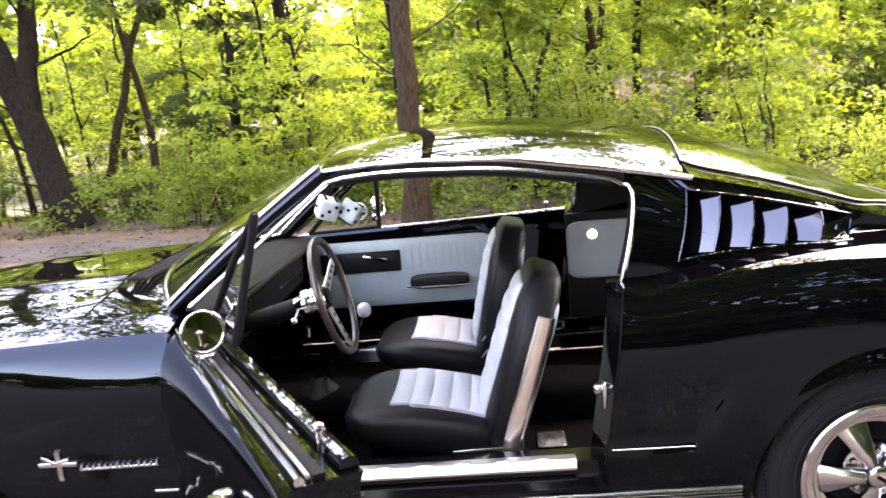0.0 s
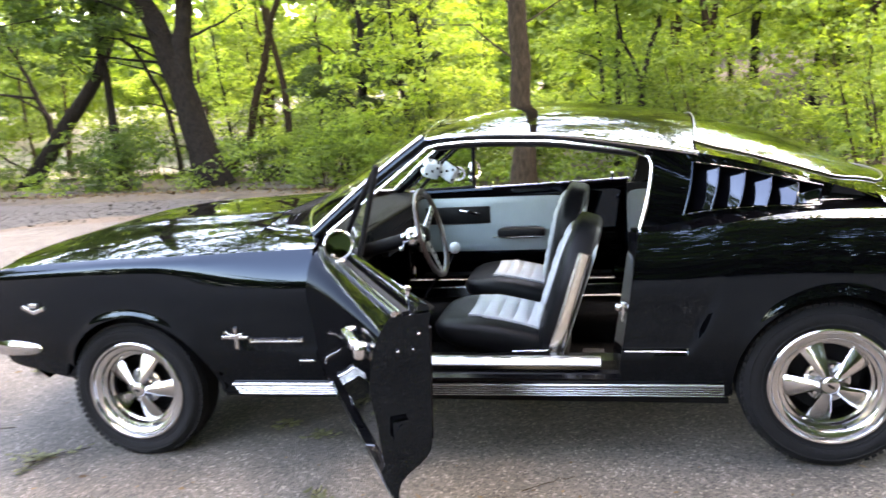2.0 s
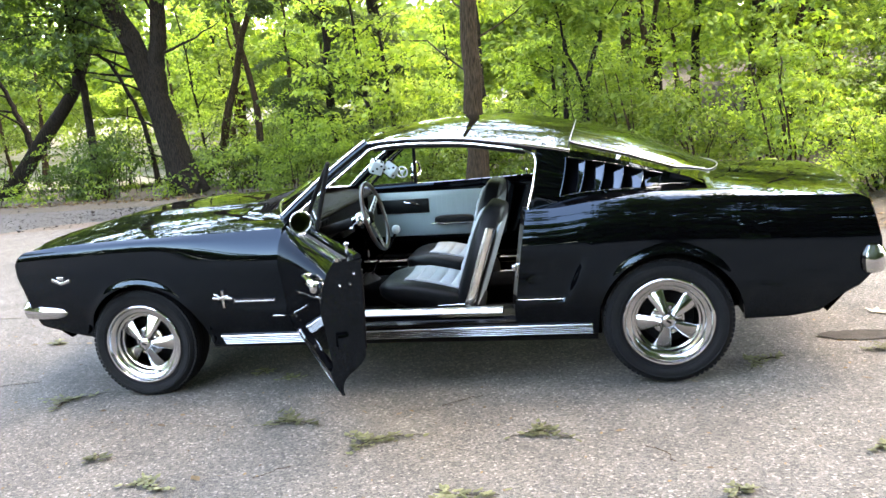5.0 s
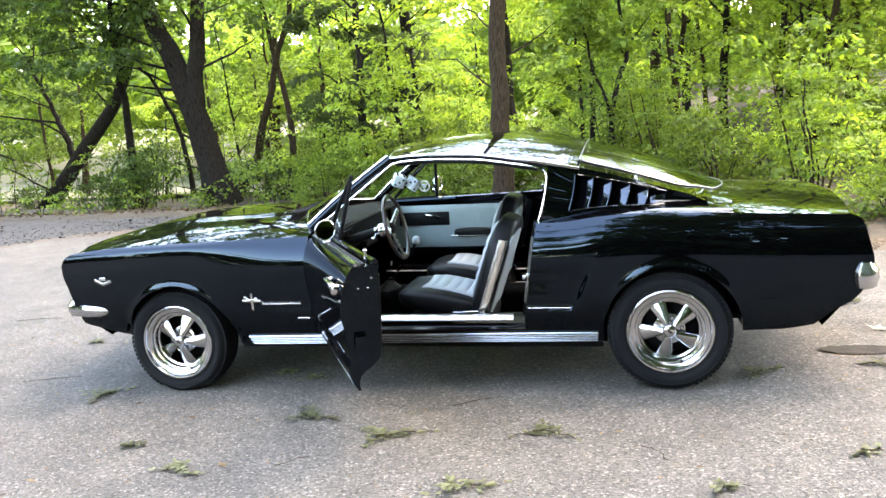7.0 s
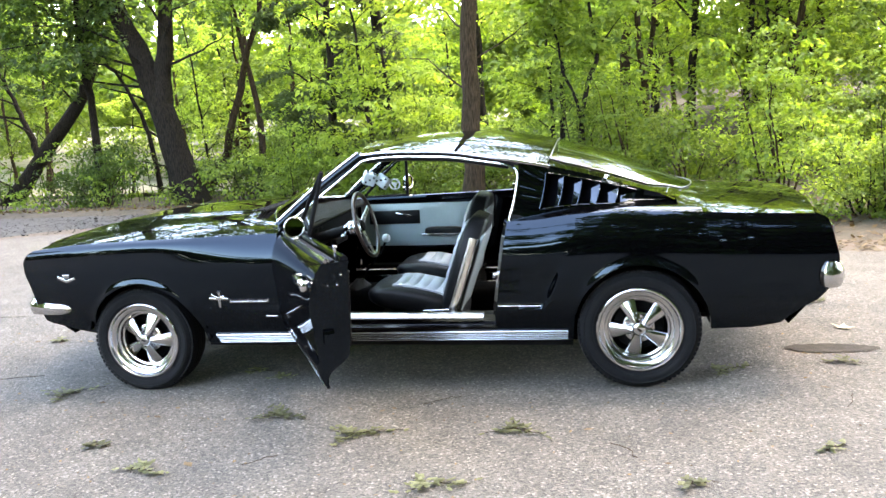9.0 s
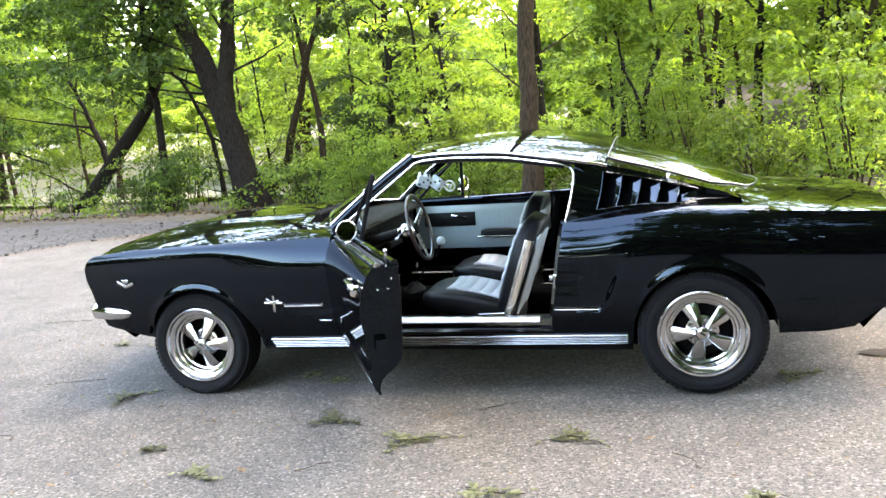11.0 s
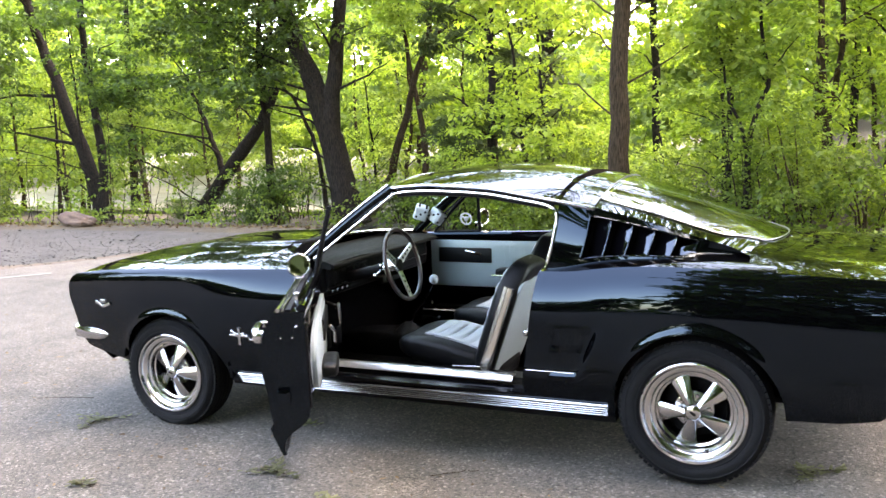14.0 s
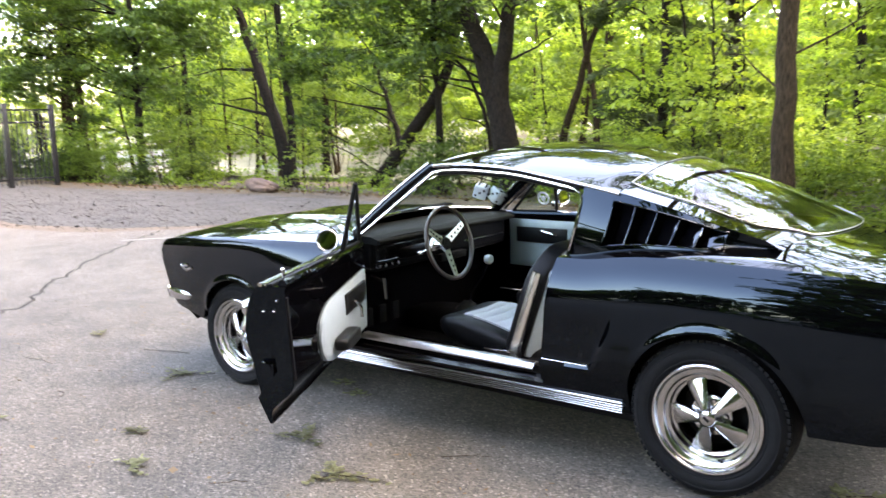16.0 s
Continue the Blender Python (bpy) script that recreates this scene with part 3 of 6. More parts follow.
def surround():
    """Painted metal between the rear glass and the pillars and deck."""
    ins, out = [], []
    for u in np.linspace(0, 1, 30):
        x, y, z = back_glass(u, 0)
        ins.append((x, y, z - 0.003))
        xx = min(x, 1.63)
        out.append((xx, -gut_y(xx) - 0.002 - 0.05 * step(0.8, 1.0, u), gut_z(xx) - 0.002 - 0.02 * step(0.8, 1, u)))
    for v in np.linspace(0.03, 0.97, 30):
        x, y, z = back_glass(1, v)
        ins.append((x, y, z - 0.003))
        t = v * 2 - 1
        xo, yo = x + 0.06 + 0.02 * t * t, y * 1.22
        out.append((xo, yo, deck_z(xo, yo) + 0.001))
    for u in np.linspace(1, 0, 30):
        x, y, z = back_glass(u, 1)
        ins.append((x, y, z - 0.003))
        xx = min(x, 1.63)
        out.append((xx, gut_y(xx) + 0.002 + 0.05 * step(0.8, 1.0, u), gut_z(xx) - 0.002 - 0.02 * step(0.8, 1, u)))
    V, n, k = [], len(ins), 4
    for a, b in zip(ins, out):
        for i in range(k + 1):
            V.append(Vector(a).lerp(Vector(b), i / k))
    F = [[i * (k + 1) + j, (i + 1) * (k + 1) + j, (i + 1) * (k + 1) + j + 1, i * (k + 1) + j + 1] for i in range(n - 1) for j in range(k)]
    return V, F


# sail panels with vents
def sail(s, u, v, inset=0.0):
    x = 0.722 + (1.63 - 0.722) * u
    x += (0.052 * v + 0.012 * math.sin(v * math.pi)) * (1 - u) ** 0.7
    zb = crease(min(x, 1.62)) + 0.018 * step(0.70, 0.95, x)
    zt = gut_z(x) - 0.004
    z = zb + (zt - zb) * v
    fold = step(0.58, 0.72, u)
    in_v = v + (1 - (1 - v) ** 8 - v) * fold
    y = 0.718 + (gut_y(x) - 0.718) * in_v + 0.012 * math.sin(v * math.pi) * (1 - fold) - inset
    return x, s * y, z


U_A, U_B, V_A, V_B = 0.16, 0.68, 0.10, 0.85
for s in (-1, 1):
    us = list(np.linspace(0, U_A, 7)) + list(np.linspace(U_A, U_B, 27))[1:] + list(np.linspace(U_B, 1, 15))[1:]
    vs = list(np.linspace(0, V_A, 7)) + list(np.linspace(V_A, V_B, 14))[1:] + list(np.linspace(V_B, 1, 6))[1:]
    nu, nv = len(us) - 1, len(vs) - 1
    hole = lambda i, j: U_A - 1e-6 <= us[i] < U_B - 1e-6 and V_A - 1e-6 <= vs[j] < V_B - 1e-6
    outer = grid(nu, nv, lambda a, b: sail(s, us[round(a * nu)], vs[round(b * nv)]), hole)
    loop = [(u, V_A) for u in np.linspace(U_A, U_B, 27)] + [(U_B, v) for v in np.linspace(V_A, V_B, 14)[1:]] + [(u, V_B) for u in np.linspace(U_B, U_A, 27)[1:]] + [(U_A, v) for v in np.linspace(V_B, V_A, 14)[1:-1]]
    wall_v = [sail(s, *q) for q in loop] + [sail(s, *q, 0.076) for q in loop]
    m = len(loop)
    wall_f = [[i, (i + 1) % m, (i + 1) % m + m, i + m] for i in range(m)]
    sp = part("sail_panel", join(outer, (wall_v, wall_f)), PAINT, car)
    part("vent_backing", grid(10, 6, lambda a, b: sail(s, U_A + (U_B - U_A) * a, V_A + (V_B - V_A) * b, 0.076)), BLACK, sp)
    part("vent_frame", tube([(lambda p: (p[0], p[1] + s * 0.001, p[2]))(sail(s, *q)) for q in loop], 0.0035, 6, True), PAINT, sp)
    for k in range(5):
        ua = U_A + (U_B - U_A) * (k + 0.17) / 5
        ub = U_A + (U_B - U_A) * (k + 1.00) / 5

        def slat(a, b, ua=ua, ub=ub):
            p = Vector(sail(s, ua + (ub - ua) * a, V_A + 0.02 + (V_B - V_A - 0.04) * b, 0.060 - 0.054 * a))
            return p
        part("vent_slat", join(slab(6, 6, slat, lambda a, b: slat(a, b) + Vector((0.004, -s * 0.008, 0))), tube([slat(1.0, b) for b in np.linspace(0, 1, 7)], 0.0024, 6)), SLAT_SKY_PAINT, sp)
    part("window_frame", tube([sail(s, 0, v) for v in np.linspace(0, 0.72, 12)] + [sail(s, -0.012 * k * k / 9, 0.72 + 0.045 * k) for k in (1, 2, 3)] + [(0.748, s * (gut_y(0.75) - 0.004), gut_z(0.75) - 0.043), (0.722, s * (gut_y(0.72) - 0.004), gut_z(0.72) - 0.034)] + [(x, s * (gut_y(x) - 0.004), gut_z(x) - 0.030) for x in np.linspace(0.69, -0.03, 24)] + [Vector((-0.075, s * 0.597, 1.205)).lerp(Vector((-0.49, s * 0.672, 0.89)), t) for t in np.linspace(0, 1, 10)], 0.0078, 8), CHROME, car, "bright side window frame")
    part("roof_rail", grid(24, 2, lambda u, v: (lambda x: (x, s * (gut_y(x) - 0.002 * v), gut_z(x) - 0.034 * v))(-0.08 + 0.83 * u)), PAINT, car)
    A0, A1 = Vector((-0.548, s * 0.652, 0.878)), Vector((-0.080, s * 0.590, 1.236))
    part("windscreen_pillar", tube([A0.lerp(A1, t) + Vector((0.0, s * 0.002, 0.012 * math.sin(math.pi * t))) for t in np.linspace(0, 1, 12)], 0.024, 10), PAINT, car)
    part("pillar_trim", tube([A0.lerp(A1, t) + Vector((-0.012, s * 0.022, 0.016 + 0.012 * math.sin(math.pi * t))) for t in np.linspace(0.02, 1, 12)], 0.0062, 8), CHROME, car, "bright windscreen pillar trim")


# deck and tail
def deck_z(x, y):
    yc = flank(x, crease(x))
    t = min(1, abs(y) / yc)
    c = lerp([(1.58, 0.99), (1.72, 0.972), (1.9, 0.955), (2.1, 0.940), (2.25, 0.925)], x)
    return crease(x) + (c - crease(x)) * (1 - t ** 2.6)


part("deck_lid", grid(36, 44, lambda u, v: (lambda t: (lambda x: (x, t * flank(x, crease(x)), deck_z(x, t * flank(x, crease(x)))))(1.56 + (2.19 + 0.05 * (1 - t * t) - 1.56) * u))(v * 2 - 1)), PAINT, car)
part("rear_window_surround", surround(), PAINT, car)
tail_x = lambda z, t: lerp(TAIL, z) - 0.0 + 0.045 * (1 - t * t)
part("tail_panel", join(grid(14, 30, lambda u, v: (lambda t: (lambda z: (tail_x(z, t), t * flank(min(lerp(TAIL, z), 2.2), z), z))(0.50 + (0.885 + (0.04 * (1 - abs(t) ** 2.6)) - 0.50) * u))(v * 2 - 1)),
    grid(6, 30, lambda u, v: (lambda t: (2.08 + (tail_x(0.5, t) - 2.08) * u, t * 0.74, 0.335 + 0.165 * u))(v * 2 - 1))), PAINT, car)
for s in (-1, 1):
    for k in range(3):
        y = s * (0.44 + 0.085 * k)
        lamp = part("tail_lamp", box(2.27, 2.30 + 0.01, y - 0.03, y + 0.03, 0.655, 0.80, 0.012), RED, car, "red tail lamp lens")
        part("lamp_bezel", strip([(2.31, y - 0.034, 0.65), (2.31, y + 0.034, 0.65), (2.30, y + 0.034, 0.805), (2.30, y - 0.034, 0.805)], 0.008, 0.01, (1, 0, 0), True), CHROME, lamp)
part("fuel_cap", lathe([(0.0, 0.03), (0.055, 0.028), (0.07, 0.015), (0.075, 0.0)], 32, Matrix.Translation((2.325, 0, 0.73)) @ Matrix.Rotation(radians(-90), 4, "Z")), CHROME, car, "round bright fuel cap")


def bumper(pts, z0, h, blunt=0.16):
    prof = [(0.0, -0.5), (0.028, -0.42), (0.04, -0.1), (0.036, 0.18), (0.014, 0.46), (0.0, 0.5), (-0.012, 0.3), (-0.012, -0.3)]
    V, F = [], []
    P = [Vector((x, y, 0)) for x, y in pts]
    for i, p in enumerate(P):
        d = (P[min(i + 1, len(P) - 1)] - P[max(i - 1, 0)]).normalized()
        out = Vector((d.y, -d.x, 0))
        end = min(1.0, math.sqrt(blunt + min(i, len(P) - 1 - i) / 3.0))
        for a, b in prof:
            V.append(p + out * a + Vector((0, 0, z0 + b * h * end)))
    n = len(prof)
    for i in range(len(P) - 1):
        for k in range(n):
            F.append([i * n + k, i * n + (k + 1) % n, (i + 1) * n + (k + 1) % n, (i + 1) * n + k])
    F += [list(range(n)), [(len(P) - 1) * n + k for k in range(n)][::-1]]
    return V, F


def bow(x_end, x_mid, y_end, x_wrap, n=24):
    pts = [(x_wrap, -y_end - 0.004), (x_wrap + (x_end - x_wrap) * 0.05, -y_end - 0.010), (x_wrap + (x_end - x_wrap) * 0.18, -y_end - 0.012), (x_wrap + (x_end - x_wrap) * 0.5, -y_end - 0.006), (x_end - (x_end - x_wrap) * 0.12, -y_end + 0.02)]
    pts += [(x_end + (x_mid - x_end) * (1 - (y / (y_end - 0.06)) ** 2), y) for y in np.linspace(-y_end + 0.06, y_end - 0.06, n)]
    return pts + [(x, -y) for x, y in reversed(pts[:5])]


part("rear_bumper", bumper(bow(2.285, 2.345, 0.803, 2.238), 0.594, 0.138, 0.9), RIM, car, "chrome rear bumper")
fb = bow(-2.05, -2.14, 0.775, -1.775)
part("front_bumper", bumper([(x, -y) for x, y in fb], 0.458, 0.094), CHROME, car, "chrome front bumper")

# front face
part("front_panel", join(
    grid(10, 36, lambda u, v: (lambda t: (lambda z: (lerp(NOSE, z) + 0.012 - 0.07 * (1 - t * t), t * 0.775, z))(0.40 + 0.36 * u))(v * 2 - 1)),
    grid(4, 36, lambda u, v: (lambda t: (lambda z: (lerp(NOSE, 0.40) + 0.012 - 0.07 * (1 - t * t) + 0.16 * (1 - u), t * 0.76, z))(0.30 + 0.10 * u))(v * 2 - 1))), PAINT, car)
part("grille", box(-2.10, -2.06, -0.40, 0.40, 0.54, 0.72, 0.02), BLACK, car, "dark mesh grille")
part("grille_surround", strip([(-2.10, -0.42, 0.53), (-2.115, 0.0, 0.52), (-2.10, 0.42, 0.53), (-2.09, 0.45, 0.63), (-2.10, 0.42, 0.735), (-2.11, 0, 0.745), (-2.10, -0.42, 0.735), (-2.09, -0.45, 0.63)], 0.02, 0.02, (1, 0, 0), True), CHROME, car)
for s in (-1, 1):
    hl = part("headlamp", lathe([(0.0, 0.035), (0.05, 0.03), (0.085, 0.0)], 32, Matrix.Translation((-2.03, s * 0.62, 0.655)) @ Matrix.Rotation(radians(90), 4, "Z")), LENS, car, "round clear headlamp")
    part("headlamp_ring", tube([(-2.035, s * 0.62 + 0.09 * math.cos(a), 0.655 + 0.09 * math.sin(a)) for a in np.linspace(0, 2 * math.pi, 33)[:-1]], 0.012, 8, True), CHROME, hl)

# floor, tunnels and wheel wells
part("floor_pan", box(-1.85, -0.74, -0.60, 0.60, 0.335, 0.36), UNDER, car)
part("floor_pan", box(1.03, 2.05, -0.60, 0.60, 0.335, 0.36), UNDER, car)
part("floor_pan", box(-0.98, 1.03, -0.74, 0.74, 0.225, 0.25), UNDER, car)
for bx0, bx1, by, bz0, bz1 in ((-0.95, -0.72, 0.60, 0.235, 0.80), (-1.9, -1.86, 0.70, 0.33, 0.76), (2.05, 2.09, 0.68, 0.34, 0.86), (1.38, 1.42, 0.60, 0.30, 0.84)):
    part("bulkhead", box(bx0, bx1, -by, by, bz0, bz1), UNDER, car)
for s in (-1, 1):
    for cx, cz in (ARCH_F, ARCH_R):
        well = grid(24, 6, lambda u, v: (cx + 0.36 * math.cos(math.pi * (0.88 * u + 0.06)), s * (0.80 - 0.30 * v), cz + 0.36 * math.sin(math.pi * (0.88 * u + 0.06))))
        disc = grid(24, 2, lambda u, v: (cx + 0.36 * v * math.cos(math.pi * (0.88 * u + 0.06)), s * 0.50, cz + 0.36 * v * math.sin(math.pi * (0.88 * u + 0.06))))
        part("wheel_well", join(well, disc), UNDER, car)
        part("splash_guard", box(cx + ARCH + 0.005, cx + ARCH + 0.02, s * 0.40, s * 0.775, max(0.26, cz), cz + 0.16), UNDER, car)
        part("splash_guard", box(cx - ARCH - 0.02, cx - ARCH - 0.005, s * 0.40, s * 0.765, cz + 0.04, cz + 0.16), UNDER, car)


# wheels
def make_wheel(x, z, s, radius, width, yo, phase):
    """A wheel whose outer tyre face lies at yo; s: side of the car; phase: turn of the spokes in degrees."""
    m = Matrix.Translation((x, s * yo, z)) @ (Matrix.Rotation(math.pi, 4, "Z") if s > 0 else Matrix())
    # depth grows towards the car's middle
    R, w, rim, floor_z = radius, width, 0.207, ground_z(x, 0)
    prof = [(rim - 0.004, 0.022), (rim + 0.010, 0.010), (rim + 0.020, 0.003), (rim + 0.024, 0.005), (rim + 0.030, 0.001), (rim + 0.050, 0.0), (R - 0.040, 0.003), (R - 0.036, 0.001), (R - 0.030, 0.006), (R - 0.014, 0.022), (R - 0.004, 0.042)]
    for k in range(4):
        a = 0.055 + k * (w - 0.11) / 4
        b = a + (w - 0.11) / 4
        prof += [(R, a), (R, b - 0.012), (R - 0.007, b - 0.010), (R - 0.007, b - 0.004)]
    prof += [(R - 0.004, w - 0.042), (R - 0.02, w - 0.02), (R - 0.05, w), (rim + 0.02, w), (rim - 0.004, w - 0.02)]
    V, F = lathe(prof, 96)
    V = [m @ Vector(v) for v in V]
    # flattened where it bears on the road
    V = [Vector((v.x, v.y + (math.copysign(0.006, v.y - s * (yo - w / 2)) if v.z < floor_z + 0.02 else 0), max(v.z, floor_z + 0.002))) for v in V]
    wheel = tagged(new("wheel"))
    wheel.parent = car
    # shoulder blocks of the tread
    blocks = []
    for k in range(72):
        at = m @ Matrix.Rotation(2 * math.pi * k / 72, 4, "Y") @ Matrix.Translation((0, 0.032, R - 0.0112))
        if at.translation.z - floor_z > 0.03:
            blocks.append(moved(box(-0.009, 0.009, -0.013, 0.013, -0.006, 0.005), at))
    part("tyre", join((V, F), *blocks), RUBBER, wheel, "black rubber tyre with blocky shoulders")
    rimp = [(rim + 0.004, 0.012), (rim + 0.006, 0.004), (rim + 0.001, 0.0), (rim - 0.006, 0.001), (rim - 0.011, 0.008), (rim - 0.014, 0.016), (rim - 0.030, 0.019), (rim - 0.036, 0.024), (rim - 0.039, 0.036), (rim - 0.050, 0.039), (rim - 0.053, 0.046), (rim - 0.055, 0.060), (rim - 0.064, 0.063), (rim - 0.066, 0.074), (rim - 0.060, 0.16), (rim - 0.03, 0.20)]
    part("rim", lathe(rimp, 72, m), RIM, wheel, "polished deep-dish rim")
    for k in range(5):
        c = radians(phase) + 2 * math.pi * k / 5
        rot = m @ Matrix.Rotation(c - math.pi / 2, 4, "Y").inverted()
        # flat-faced spoke that widens to the rim, with a low middle ridge
        V, F = [], []
        for q in range(7):
            t = q / 6
            r = 0.034 + (0.146 - 0.034) * t
            hw = 0.017 + 0.026 * t
            d0 = 0.030 + 0.030 * t ** 1.2
            for a, dd in ((-1, 0.030), (-1, 0.005), (-0.82, 0.0), (0, -0.007 + 0.005 * t), (0.82, 0.0), (1, 0.005), (1, 0.030)):
                V.append(rot @ Vector((a * hw, d0 + dd, r)))
        for q in range(6):
            for k2 in range(7):
                F.append([q * 7 + k2, q * 7 + (k2 + 1) % 7, (q + 1) * 7 + (k2 + 1) % 7, (q + 1) * 7 + k2])
        F += [list(range(7)), [42 + k2 for k2 in range(7)][::-1]]
        part("spoke", (V, F), RIM, wheel)
        a2 = c + math.pi / 5
        lug = m @ Matrix.Translation((0.060 * math.cos(a2), 0.022, 0.060 * math.sin(a2)))
        part("lug_nut", lathe([(0.0, 0.034), (0.007, 0.035), (0.010, 0.040), (0.011, 0.062), (0.016, 0.064), (0.016, 0.068)], 12, lug), RIM, wheel, "chrome lug nut")
    part("hub_plate", lathe([(0.030, 0.064), (0.066, 0.068), (0.078, 0.072), (0.082, 0.080), (0.080, 0.11)], 40, m), RIM, wheel, "polished hub plate")
    part("hub_cap", lathe([(0.0, 0.014), (0.022, 0.015), (0.030, 0.019), (0.034, 0.026), (0.036, 0.045), (0.042, 0.075)], 32, m), RIM, wheel, "chrome hub cap")
    part("cap_emblem", moved(box(-0.013, 0.013, 0.0115, 0.0145, -0.005, 0.005, 0.001), m @ Matrix.Rotation(radians(phase * 0.3), 4, "Y")), BLACK, wheel, "small dark bar on the hub cap")
    part("brake_disc", lathe([(0.0, 0.125), (0.125, 0.125), (0.128, 0.13), (0.128, 0.15)], 40, m), UNDER, wheel)
    part("wheel_back", lathe([(0.0, 0.17), (0.175, 0.17), (0.18, 0.15)], 40, m), UNDER, wheel)
    part("valve_stem", tube([m @ Vector((0.055, 0.045, -0.160)), m @ Vector((0.052, 0.018, -0.150))], 0.0045, 6), BLACK, wheel)
    return wheel


for s in (-1, 1):
    make_wheel(-1.345, 0.267, s, 0.300, 0.21, 0.822, 69)
    make_wheel(1.360, 0.325, s, 0.308, 0.235, 0.832, 114)


# badges
def badge_bits():
    y = lambda x, z: -flank(x, z) - 0.004
    bars = join(strip([(-0.905, y(-0.9, 0.512), 0.512), (-0.80, y(-0.8, 0.51), 0.510)], 0.006, 0.012), strip([(-0.852, y(-0.85, 0.46), 0.462), (-0.848, y(-0.85, 0.55), 0.552)], 0.006, 0.014, (1, 0, 0)), strip([(-0.895, y(-0.9, 0.53), 0.535), (-0.86, y(-0.86, 0.515), 0.515), (-0.82, y(-0.82, 0.52), 0.524)], 0.006, 0.010))
    part("fender_badge", bars, CHROME, car, "small chrome fender emblem")
    script = []
    for k in range(13):
        x = -0.79 + k * 0.0165 + (0.012 if k > 8 else 0)
        h = 0.006 if k % 3 else 0.009
        script.append(strip([(x, y(x, 0.498) , 0.498 - h), (x + 0.003, y(x, 0.5), 0.498 + h)], 0.005, 0.007, (1, 0, 0)))
    script.append(strip([(-0.79, y(-0.79, 0.497), 0.492), (-0.575, y(-0.575, 0.497), 0.492)], 0.004, 0.007))
    part("fender_script", join(*script), CHROME, car, "row of small chrome bars")
    y2 = lambda x, z: -flank(x, z) - 0.004
    v = [(-1.81, 0.64), (-1.755, 0.615), (-1.70, 0.635)]
    part("engine_badge", join(strip([(a, y2(a, b), b) for a, b in v], 0.006, 0.016), strip([(-1.775, y2(-1.775, 0.645), 0.645), (-1.735, y2(-1.735, 0.645), 0.645)], 0.006, 0.018)), CHROME, car, "small chrome V-shaped badge")
    part("scoop_trim", tube([(x, -flank(x, 0.455) - 0.003, 0.455) for x in np.linspace(0.66, 0.875, 10)], 0.0024, 6), STEEL, car, "thin bright trim line")
    part("fender_side_mark", strip([(-0.60, -flank(-0.6, 0.408) - 0.002, 0.408), (-0.535, -flank(-0.54, 0.408) - 0.002, 0.408)], 0.004, 0.008), CHROME, car)


badge_bits()


